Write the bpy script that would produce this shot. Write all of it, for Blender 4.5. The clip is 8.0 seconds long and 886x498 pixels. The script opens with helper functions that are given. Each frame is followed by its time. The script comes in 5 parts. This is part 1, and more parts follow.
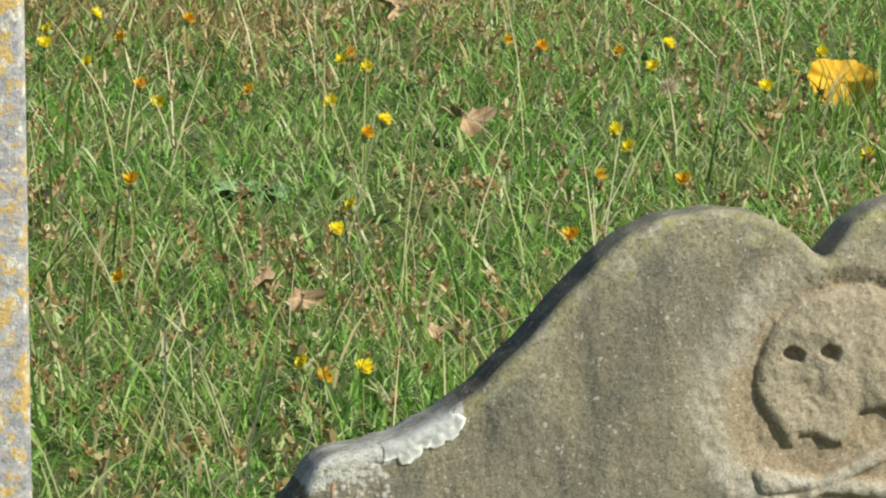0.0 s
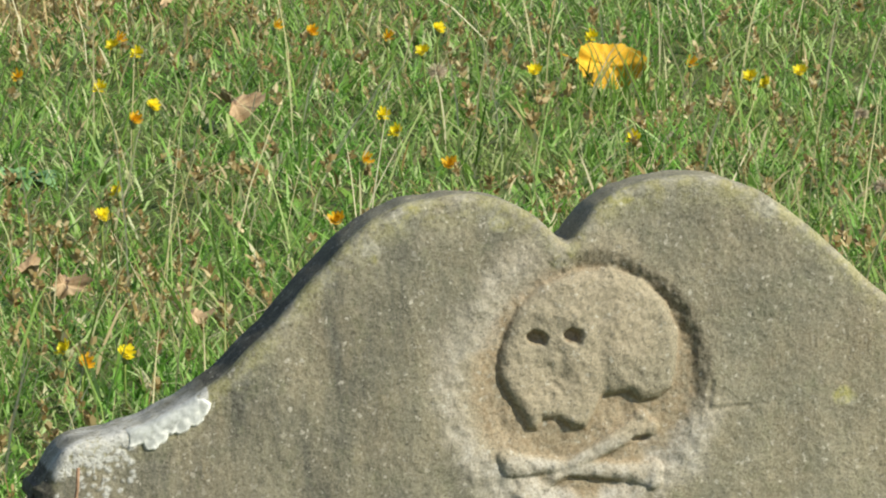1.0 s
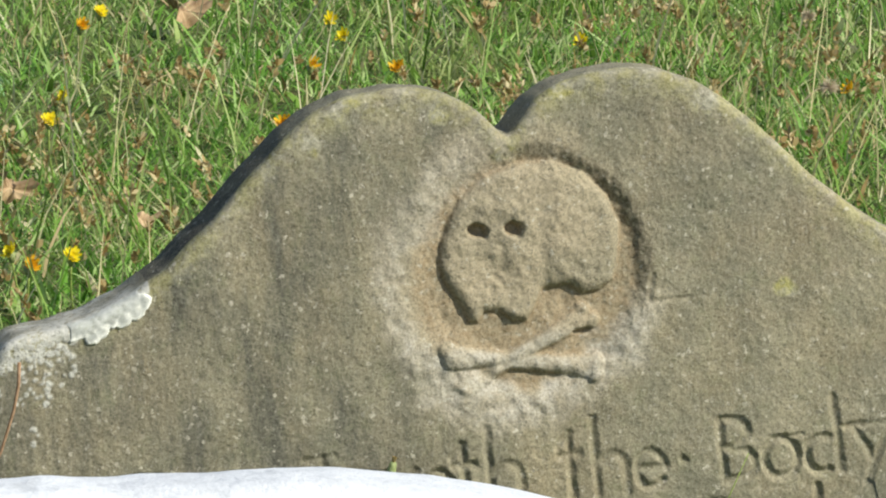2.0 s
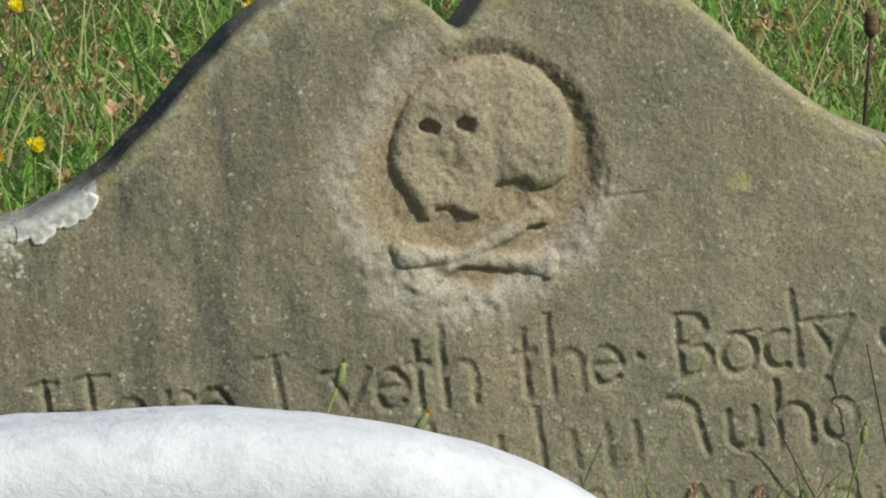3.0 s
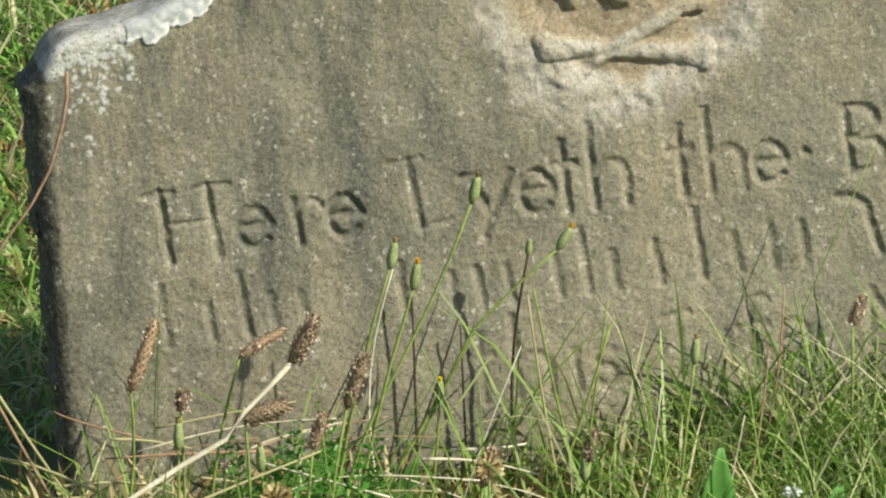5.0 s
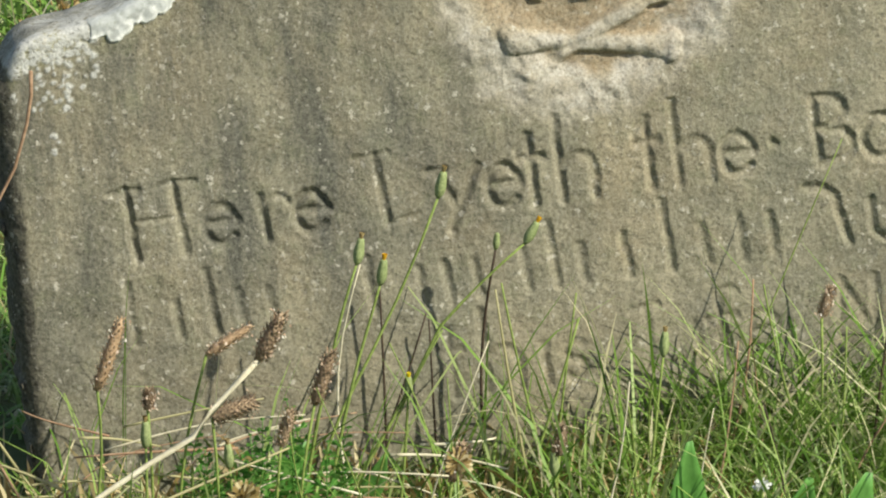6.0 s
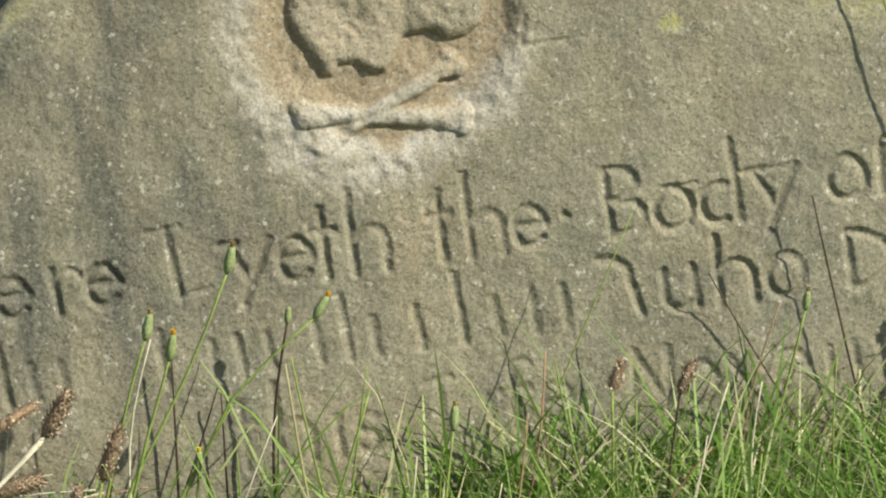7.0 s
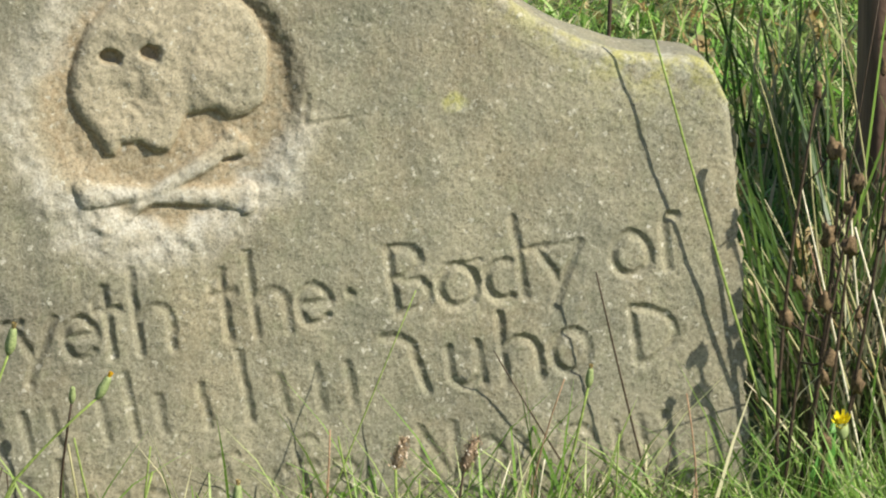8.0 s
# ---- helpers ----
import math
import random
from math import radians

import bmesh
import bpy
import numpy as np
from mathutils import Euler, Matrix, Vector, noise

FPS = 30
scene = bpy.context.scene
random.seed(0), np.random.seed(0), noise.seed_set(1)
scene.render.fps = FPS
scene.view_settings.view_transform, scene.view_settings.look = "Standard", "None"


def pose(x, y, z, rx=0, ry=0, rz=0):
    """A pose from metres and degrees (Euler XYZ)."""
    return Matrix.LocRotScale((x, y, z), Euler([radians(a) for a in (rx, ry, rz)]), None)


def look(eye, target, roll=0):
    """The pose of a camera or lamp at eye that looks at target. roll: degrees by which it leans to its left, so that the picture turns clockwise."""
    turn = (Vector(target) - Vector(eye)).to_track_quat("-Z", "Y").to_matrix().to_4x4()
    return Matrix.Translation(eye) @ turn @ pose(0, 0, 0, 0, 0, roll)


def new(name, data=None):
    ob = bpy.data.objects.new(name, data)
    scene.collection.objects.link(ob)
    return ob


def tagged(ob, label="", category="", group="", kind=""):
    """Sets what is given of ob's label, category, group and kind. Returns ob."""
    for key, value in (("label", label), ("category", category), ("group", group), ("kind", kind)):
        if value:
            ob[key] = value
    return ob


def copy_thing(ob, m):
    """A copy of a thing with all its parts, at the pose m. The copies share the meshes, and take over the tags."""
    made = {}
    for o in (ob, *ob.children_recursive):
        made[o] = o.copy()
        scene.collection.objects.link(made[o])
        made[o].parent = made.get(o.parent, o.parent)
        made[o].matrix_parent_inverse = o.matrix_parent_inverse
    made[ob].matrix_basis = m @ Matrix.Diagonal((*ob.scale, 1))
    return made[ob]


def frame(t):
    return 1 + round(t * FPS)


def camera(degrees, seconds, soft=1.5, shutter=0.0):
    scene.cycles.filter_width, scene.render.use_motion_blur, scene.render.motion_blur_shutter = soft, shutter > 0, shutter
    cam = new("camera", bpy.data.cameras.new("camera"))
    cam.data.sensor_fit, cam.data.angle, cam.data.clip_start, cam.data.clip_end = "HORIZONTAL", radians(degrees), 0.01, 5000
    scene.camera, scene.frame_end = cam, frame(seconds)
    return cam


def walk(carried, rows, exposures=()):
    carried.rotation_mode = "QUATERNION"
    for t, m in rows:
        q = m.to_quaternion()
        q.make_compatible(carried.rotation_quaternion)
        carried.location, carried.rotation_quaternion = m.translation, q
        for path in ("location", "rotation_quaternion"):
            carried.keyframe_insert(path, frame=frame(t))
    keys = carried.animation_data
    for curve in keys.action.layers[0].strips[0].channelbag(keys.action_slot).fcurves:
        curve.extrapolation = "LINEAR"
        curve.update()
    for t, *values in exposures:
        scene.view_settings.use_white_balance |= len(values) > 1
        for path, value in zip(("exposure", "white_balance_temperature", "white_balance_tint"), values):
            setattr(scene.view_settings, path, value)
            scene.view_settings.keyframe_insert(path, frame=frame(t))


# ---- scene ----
cam = camera(8.0, 8.0, soft=2.05)
# seconds, eye in metres, (yaw, pitch, roll) in degrees
PATH = [
    (0, (-1.0776, -4.3033, 1.3161), (-9.5251, -10.3596, 1.008)),
    (0.5, (-1.0604, -4.3115, 1.3152), (-10.4545, -10.5249, 0.925)),
    (1, (-1.0412, -4.3352, 1.3223), (-11.3413, -10.4722, 1.024)),
    (1.5, (-1.0302, -4.3422, 1.3179), (-11.9693, -10.5625, 1.267)),
    (1.7, (-1.0300, -4.3447, 1.3128), (-11.9451, -10.8796, 0.997)),
    (2.8, (-1.0049, -4.3175, 1.2915), (-11.6184, -11.8391, 0.735)),
    (3, (-0.9775, -4.2928, 1.3151), (-11.6665, -12.4063, 0.478)),
    (3.1, (-0.9623, -4.2716, 1.3265), (-11.5955, -12.8218, -0.211)),
    (3.2, (-0.9470, -4.2505, 1.3385), (-11.3765, -13.2780, -0.900)),
    (3.3, (-0.9320, -4.2198, 1.3720), (-11.3038, -13.7450, -0.843)),
    (3.4, (-0.9169, -4.1890, 1.3820), (-11.2336, -14.0011, -0.787)),
    (3.5, (-0.9019, -4.1583, 1.3910), (-11.0640, -14.5572, -0.730)),
    (3.7, (-0.8813, -4.1086, 1.4140), (-11.0355, -15.2464, -0.680)),
    (4, (-0.8504, -4.0341, 1.4293), (-10.6043, -16.2720, -0.602)),
    (4.5, (-0.8133, -3.9587, 1.4944), (-9.7984, -17.2842, 0.370)),
    (4.7, (-0.7991, -3.9375, 1.4974), (-9.1881, -17.6156, -0.193)),
    (5.8, (-0.7632, -3.9153, 1.4985), (-8.3392, -18.1357, -1.334)),
    (6, (-0.7616, -3.9133, 1.5028), (-8.6104, -18.1156, -1.338)),
    (6.5, (-0.7278, -3.9148, 1.5211), (-9.1190, -17.9629, -1.139)),
    (7, (-0.6967, -3.9197, 1.5319), (-9.6584, -17.8904, -1.153)),
    (7.5, (-0.6370, -3.9291, 1.5638), (-10.1060, -17.9422, -1.027)),
    (8, (-0.6245, -3.9367, 1.5644), (-10.6505, -17.6301, -1.113)),
]


def aimed(eye, turn):
    yaw, pitch, roll = turn
    y, p = radians(yaw), radians(pitch)
    ahead = Vector((-math.sin(y) * math.cos(p), math.cos(y) * math.cos(p), math.sin(p)))
    return look(eye, Vector(eye) + ahead * 5.0, roll)


# seconds, stops by which the film camera brightens its picture
EXPOSURES = [(0, 0.16), (0.5, 0.22), (1.0, 0.25), (1.7, 0.28), (2.8, -0.25), (3.1, -0.25), (3.3, -0.2), (3.5, -0.05), (4.0, 0.25), (4.5, 0.28), (5.8, 0.25), (7, 0.28), (7.5, 0.43), (8, 0.49)]
walk(cam, [(t, aimed(eye, turn)) for t, eye, turn in PATH], EXPOSURES)

# ---- world and sun ----
SUN = Vector((0.587, -0.492, 0.643)).normalized()
world = bpy.data.worlds.new("world")
scene.world = world
world.use_nodes = True
wn = world.node_tree.nodes
wl = world.node_tree.links
sky = wn.new("ShaderNodeTexSky")
sky.sky_type = "NISHITA"
sky.sun_disc = False
sky.sun_elevation = math.asin(SUN.z)
sky.sun_rotation = math.atan2(SUN.x, SUN.y)
wn["Background"].inputs["Strength"].default_value = 0.102
wl.new(sky.outputs[0], wn["Background"].inputs["Color"])
lamp = bpy.data.lights.new("sun", "SUN")
lamp.energy, lamp.angle, lamp.color = 5.0, radians(0.55), (1.0, 0.95, 0.80)
sun = new("sun", lamp)
sun.matrix_world = look(SUN * 20, (0, 0, 0))


# ---- materials ----
class Nodes:
    """A small helper to wire a node material."""

    def __init__(self, name):
        self.mat = bpy.data.materials.new(name)
        self.mat.use_nodes = True
        self.tree = self.mat.node_tree
        self.bsdf = self.tree.nodes["Principled BSDF"]
        self.bsdf.inputs["Specular IOR Level"].default_value = 0.25

    def node(self, kind, **inputs):
        n = self.tree.nodes.new(kind)
        for key, value in inputs.items():
            self.put(n.inputs[key.replace("_", " ")], value)
        return n

    def put(self, socket, value):
        if hasattr(value, "links"):
            self.tree.links.new(value, socket)
        else:
            socket.default_value = value

    def coords(self, scale=(1, 1, 1)):
        c = self.node("ShaderNodeTexCoord")
        m = self.node("ShaderNodeMapping", Scale=scale)
        self.tree.links.new(c.outputs["Object"], m.inputs["Vector"])
        return m.outputs[0]

    def noise(self, scale, detail=4.0, rough=0.6, where=None):
        n = self.node("ShaderNodeTexNoise", Scale=scale, Detail=detail, Roughness=rough)
        self.put(n.inputs["Vector"], where or self.coords())
        return n.outputs["Fac"]

    def ramp(self, fac, stops):
        n = self.node("ShaderNodeValToRGB")
        self.put(n.inputs["Fac"], fac)
        els = n.color_ramp.elements
        while len(els) < len(stops):
            els.new(0.5)
        for el, (at, col) in zip(els, stops):
            el.position = at
            el.color = (*col, 1) if len(col) == 3 else col
        return n.outputs["Color"]

    def level(self, fac, low, high):
        n = self.node("ShaderNodeMapRange")
        self.put(n.inputs["Value"], fac)
        n.inputs["From Min"].default_value = low
        n.inputs["From Max"].default_value = high
        return n.outputs["Result"]

    def mix(self, fac, a, b, kind="MIX"):
        n = self.tree.nodes.new("ShaderNodeMix")
        n.data_type, n.blend_type = "RGBA", kind
        self.put(n.inputs["Factor"], fac)
        self.put(n.inputs["A"], a if hasattr(a, "links") else (*a, 1))
        self.put(n.inputs["B"], b if hasattr(b, "links") else (*b, 1))
        return n.outputs["Result"]

    def math(self, op, a, b=0.0):
        n = self.tree.nodes.new("ShaderNodeMath")
        n.operation = op
        self.put(n.inputs[0], a)
        self.put(n.inputs[1], b)
        return n.outputs[0]

    def attr(self, name):
        n = self.node("ShaderNodeAttribute")
        n.attribute_name = name
        return n.outputs["Fac"]

    def bump(self, height, strength, distance):
        n = self.node("ShaderNodeBump", Height=height, Strength=strength, Distance=distance)
        self.put(self.bsdf.inputs["Normal"], n.outputs[0])

    def done(self, color, rough=0.9):
        self.put(self.bsdf.inputs["Base Color"], color if hasattr(color, "links") else (*color, 1))
        self.put(self.bsdf.inputs["Roughness"], rough)
        return self.mat


def sandstone():
    m = Nodes("weathered sandstone")
    grain = m.noise(430.0, 3.0, 0.75)
    fine = m.noise(150.0, 5.0, 0.7)
    blotch = m.noise(30.0, 6.0, 0.65)
    wide = m.noise(7.0, 5.0, 0.6)
    streak = m.noise(1.0, 5.0, 0.65, m.coords((30.0, 30.0, 5.5)))
    base = m.ramp(wide, [(0.34, (0.158, 0.158, 0.110)), (0.48, (0.226, 0.214, 0.145)), (0.64, (0.305, 0.274, 0.178))])
    base = m.mix(m.math("MULTIPLY", m.level(blotch, 0.45, 0.70), 0.75), base, (0.355, 0.320, 0.218))
    base = m.mix(m.math("MULTIPLY", m.level(m.noise(17.0, 6.0, 0.7), 0.48, 0.68), 0.50), base, (0.130, 0.127, 0.096))
    base = m.mix(m.math("MULTIPLY", m.level(m.noise(11.0, 6.0, 0.7), 0.46, 0.68), 0.6), base, (0.285, 0.225, 0.130))
    # grey-green film and vertical water streaks
    base = m.mix(m.math("MULTIPLY", m.attr("film"), m.level(streak, 0.38, 0.62)), base, (0.082, 0.084, 0.066))
    base = m.mix(m.math("MULTIPLY", m.level(m.noise(55.0, 6.0, 0.7), 0.52, 0.66), 0.40), base, (0.165, 0.180, 0.095))
    # cleaner stone round the carving, ochre in its floor, pale crust on its lower rim
    base = m.mix(m.math("MULTIPLY", m.attr("halo"), m.level(blotch, 0.05, 0.45)), base, (0.420, 0.352, 0.240))
    # darker brown along the panel's upper right wall
    base = m.mix(m.math("MULTIPLY", m.attr("wall_brown"), m.level(fine, 0.30, 0.60)), base, (0.150, 0.125, 0.080))
    base = m.mix(m.math("MULTIPLY", m.attr("ochre"), m.level(fine, 0.25, 0.8)), base, (0.275, 0.185, 0.092))
    crust = m.math("MULTIPLY", m.attr("crust"), m.level(m.noise(80.0, 6.0, 0.75), 0.24, 0.60))
    base = m.mix(m.math("MULTIPLY", crust, 0.85), base, (0.520, 0.495, 0.435))
    base = m.mix(m.math("MULTIPLY", m.attr("yellow"), m.level(m.noise(70.0, 6.0, 0.75), 0.40, 0.58)), base, (0.410, 0.400, 0.315))
    yellow = m.math("MULTIPLY", m.attr("yellow"), m.level(m.noise(48.0, 5.0, 0.75), 0.42, 0.58))
    base = m.mix(m.math("MULTIPLY", yellow, 0.85), base, (0.370, 0.350, 0.085))
    # shade of the slab's left side, put into the colour as a blotchy near-black
    base = m.mix(m.math("MULTIPLY", m.attr("side_shade"), m.level(m.noise(60.0, 6.0, 0.75), 0.72, 0.48)), base, (0.030, 0.028, 0.021))
    white = m.math("MULTIPLY", m.attr("lichen"), m.level(fine, 0.34, 0.48))
    base = m.mix(white, base, (0.56, 0.57, 0.54))
    # bright quartz grains and dark pits
    dots = m.node("ShaderNodeTexVoronoi", Scale=170.0)
    m.put(dots.inputs["Vector"], m.coords((1.0, 1.0, 0.8)))
    dots.inputs["Randomness"].default_value = 1.0
    seldom = m.level(m.noise(45.0, 4.0, 0.7), 0.40, 0.56)
    speck = m.math("MULTIPLY", m.level(m.math("ADD", dots.outputs["Distance"], m.math("MULTIPLY", fine, 0.45)), 0.52, 0.28), seldom)
    base = m.mix(m.math("MULTIPLY", speck, 0.30), base, (0.500, 0.475, 0.400))
    # pale flecks of all sizes, gathered in places
    for scale, size, low, tone, much in ((150.0, 0.34, 0.46, (0.60, 0.58, 0.51), 0.36), (260.0, 0.52, 0.42, (0.60, 0.57, 0.48), 0.62), (120.0, 0.42, 0.47, (0.085, 0.080, 0.060), 0.25), (230.0, 0.55, 0.44, (0.080, 0.076, 0.056), 0.50)):
        cells = m.node("ShaderNodeTexVoronoi", Scale=scale)
        warped = m.node("ShaderNodeVectorMath")
        warped.operation = "MULTIPLY_ADD"
        stir = m.node("ShaderNodeTexNoise", Scale=260.0, Detail=2.0)
        m.put(stir.inputs["Vector"], m.coords())
        m.put(warped.inputs[0], stir.outputs["Color"])
        warped.inputs[1].default_value = (0.007, 0.007, 0.007)
        m.put(warped.inputs[2], m.coords())
        m.put(cells.inputs["Vector"], warped.outputs[0])
        chance = m.node("ShaderNodeSeparateColor")
        m.put(chance.inputs[0], cells.outputs["Color"])
        reach = m.math("MULTIPLY", m.math("POWER", chance.outputs[0], 3.5), size)
        dot = m.level(m.math("SUBTRACT", cells.outputs["Distance"], reach), 0.03, -0.06)
        where = m.level(m.noise(scale * 0.3, 3.0, 0.6), low, low + 0.14)
        base = m.mix(m.math("MULTIPLY", m.math("MULTIPLY", dot, where), much), base, tone)
    holes = m.node("ShaderNodeTexVoronoi", Scale=260.0)
    m.put(holes.inputs["Vector"], m.coords((1.0, 1.0, 1.2)))
    pit = m.math("MULTIPLY", m.level(holes.outputs["Distance"], 0.36, 0.16), m.level(m.noise(35.0, 4.0, 0.7), 0.60, 0.46))
    base = m.mix(m.math("MULTIPLY", pit, 0.42), base, (0.075, 0.068, 0.050))
    grit = m.math("ADD", m.math("MULTIPLY", grain, 0.7), m.math("SUBTRACT", m.math("MULTIPLY", fine, 1.0), m.math("MULTIPLY", pit, 0.15)))
    m.bump(grit, 0.52, 0.0020)
    col = m.mix(m.level(grain, 0.28, 0.72), m.mix(0.42, base, (0.02, 0.019, 0.014)), m.mix(0.13, base, (0.85, 0.80, 0.66)))
    return m.done(col, 0.95)


def lichened_limestone():
    m = Nodes("grey stone with orange lichen")
    a = m.noise(62.0, 6.0, 0.75)
    b = m.noise(85.0, 6.0, 0.75, m.coords((1.0, 1.0, 0.8)))
    fine = m.noise(330.0, 3.0, 0.7)
    base = m.ramp(m.noise(120.0, 5.0, 0.7), [(0.30, (0.20, 0.20, 0.21)), (0.55, (0.42, 0.42, 0.43)), (0.75, (0.66, 0.65, 0.62))])
    base = m.mix(m.level(a, 0.50, 0.56), base, m.ramp(fine, [(0.3, (0.50, 0.32, 0.07)), (0.7, (0.70, 0.50, 0.19))]))
    base = m.mix(m.level(b, 0.54, 0.62), base, (0.72, 0.69, 0.58))
    m.bump(m.math("ADD", fine, a), 0.6, 0.002)
    return m.done(base, 0.92)


def white_marble():
    m = Nodes("weathered white marble")
    base = m.ramp(m.noise(14.0, 6.0, 0.65), [(0.30, (0.52, 0.55, 0.60)), (0.62, (0.68, 0.71, 0.76))])
    base = m.mix(m.math("MULTIPLY", m.level(m.noise(110.0, 6.0, 0.75), 0.50, 0.64), 0.45), base, (0.42, 0.45, 0.50))
    base = m.mix(m.math("MULTIPLY", m.level(m.noise(34.0, 6.0, 0.7), 0.54, 0.68), 0.5), base, (0.40, 0.42, 0.45))
    m.bump(m.math("ADD", m.noise(140.0, 5.0, 0.7), m.noise(45.0, 5.0, 0.7)), 0.45, 0.0025)
    return m.done(base, 0.7)


def brown_stone():
    m = Nodes("dark brown stone")
    base = m.ramp(m.noise(1.0, 5.0, 0.6, m.coords((60.0, 60.0, 9.0))), [(0.3, (0.06, 0.04, 0.03)), (0.7, (0.22, 0.14, 0.10))])
    m.bump(m.noise(150.0, 4.0, 0.6), 0.5, 0.002)
    return m.done(base, 0.9)


def blade_material(name, stops, rough=0.55, through_light=0.32, patches=0.0):
    """Blades and leaves: each island takes its own tone, light comes through."""
    m = Nodes(name)
    g = m.node("ShaderNodeNewGeometry")
    tone = m.ramp(g.outputs["Random Per Island"], stops)
    tone = m.mix(m.math("MULTIPLY", m.level(m.noise(4.5, 5.0, 0.65), 0.46, 0.66), patches), tone, (0.40, 0.34, 0.17))
    tone = m.mix(m.math("MULTIPLY", m.level(m.noise(9.0, 4.0, 0.6), 0.54, 0.68), 0.35), tone, m.mix(0.5, tone, (0.05, 0.12, 0.015)))
    mat = m.done(tone, rough)
    m.bsdf.inputs["Specular IOR Level"].default_value = 0.4
    leak = m.node("ShaderNodeBsdfTranslucent", Color=tone)
    both = m.node("ShaderNodeMixShader", Fac=through_light)
    m.tree.links.new(m.bsdf.outputs[0], both.inputs[1])
    m.tree.links.new(leak.outputs[0], both.inputs[2])
    m.tree.links.new(both.outputs[0], m.tree.nodes["Material Output"].inputs["Surface"])
    return mat


def plain(name, dark, light, scale=300.0, rough=0.7):
    m = Nodes(name)
    info = m.node("ShaderNodeObjectInfo")
    col = m.ramp(m.noise(scale, 4.0, 0.6), [(0.3, dark), (0.7, light)])
    col = m.mix(m.math("MULTIPLY", info.outputs["Random"], 0.35), col, dark)
    m.bump(m.noise(scale * 2, 3.0, 0.6), 0.4, 0.001)
    return m.done(col, rough)


STONE = sandstone()
LICHEN_STONE = lichened_limestone()


def pale_lichen():
    m = Nodes("pale crust lichen")
    fine = m.noise(260.0, 4.0, 0.7)
    base = m.ramp(m.noise(90.0, 5.0, 0.7), [(0.32, (0.30, 0.31, 0.29)), (0.46, (0.43, 0.45, 0.43)), (0.7, (0.56, 0.58, 0.56))])
    base = m.mix(m.math("MULTIPLY", m.level(m.noise(170.0, 5.0, 0.75), 0.52, 0.64), 0.6), base, (0.30, 0.32, 0.26))
    base = m.mix(m.level(fine, 0.64, 0.74), base, (0.24, 0.24, 0.20))
    base = m.mix(m.math("MULTIPLY", m.attr("rim"), m.level(fine, 0.30, 0.50)), base, (0.74, 0.75, 0.71))
    m.bump(m.math("ADD", fine, m.noise(110.0, 4.0, 0.6)), 0.45, 0.0012)
    return m.done(base, 0.95)


LICHEN = pale_lichen()
MARBLE = white_marble()
BROWN = brown_stone()
GRASS = blade_material("lawn grass", [(0.0, (0.045, 0.130, 0.014)), (0.26, (0.145, 0.345, 0.040)), (0.56, (0.255, 0.500, 0.085)),
                                      (0.84, (0.44, 0.58, 0.23)), (0.95, (0.70, 0.66, 0.42)), (1.0, (0.44, 0.30, 0.13))], 0.5, 0.40, 0.50)
LONG = blade_material("long grass", [(0.0, (0.080, 0.165, 0.022)), (0.40, (0.190, 0.340, 0.050)), (0.68, (0.33, 0.475, 0.12)),
                                     (0.86, (0.55, 0.57, 0.30)), (1.0, (0.72, 0.63, 0.42))], 0.5, 0.40)
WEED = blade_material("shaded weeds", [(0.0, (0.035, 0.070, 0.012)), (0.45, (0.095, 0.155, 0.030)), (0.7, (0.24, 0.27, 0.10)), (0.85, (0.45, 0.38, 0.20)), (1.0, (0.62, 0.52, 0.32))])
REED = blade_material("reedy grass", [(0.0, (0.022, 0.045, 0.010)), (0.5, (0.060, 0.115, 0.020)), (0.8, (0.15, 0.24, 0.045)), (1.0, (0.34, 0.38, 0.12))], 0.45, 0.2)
# low tones here carry the deep shade of the gap beside the stone
DEADW_SHADED = blade_material("withered weeds darkened with shade", [(0.0, (0.018, 0.020, 0.009)), (0.45, (0.045, 0.050, 0.018)), (0.75, (0.085, 0.080, 0.034)), (0.92, (0.22, 0.17, 0.09)), (1.0, (0.50, 0.41, 0.27))])
STRAW = blade_material("dry straw", [(0.0, (0.40, 0.38, 0.17)), (0.5, (0.58, 0.53, 0.30)), (1.0, (0.70, 0.65, 0.44))])
HEADS = blade_material("dry seed heads", [(0.0, (0.24, 0.160, 0.050)), (0.4, (0.38, 0.275, 0.110)), (0.75, (0.52, 0.41, 0.200)), (1.0, (0.68, 0.59, 0.36))])
YELLOW = blade_material("yellow petals", [(0.0, (0.80, 0.63, 0.01)), (1.0, (0.88, 0.79, 0.03))], 0.5, 0.3)
ORANGE = blade_material("orange petals", [(0.0, (0.70, 0.38, 0.01)), (1.0, (0.84, 0.55, 0.03))], 0.5, 0.3)
GREEN = plain("green stalk", (0.14, 0.20, 0.045), (0.30, 0.38, 0.10))
BUDG = plain("green bud", (0.17, 0.22, 0.08), (0.36, 0.41, 0.19), 500.0)
DARKSTEM = plain("dark dry stalk", (0.035, 0.025, 0.018), (0.10, 0.07, 0.045))
DRYHEAD = plain("dark dry seed head", (0.055, 0.036, 0.020), (0.26, 0.18, 0.10), 500.0, 0.9)
SEED = plain("brown seed head", (0.10, 0.062, 0.036), (0.56, 0.42, 0.27), 600.0, 0.9)
SANDY = plain("sandy seed head", (0.27, 0.17, 0.09), (0.68, 0.50, 0.32), 600.0, 0.9)
LEAFY = plain("fallen yellow leaf", (0.50, 0.27, 0.02), (0.74, 0.47, 0.03), 90.0)
LEAFB = plain("dry brown leaf", (0.24, 0.155, 0.080), (0.60, 0.46, 0.29), 70.0)
DOCK = plain("blue-green dock leaf", (0.12, 0.24, 0.085), (0.22, 0.37, 0.17), 80.0, 0.5)
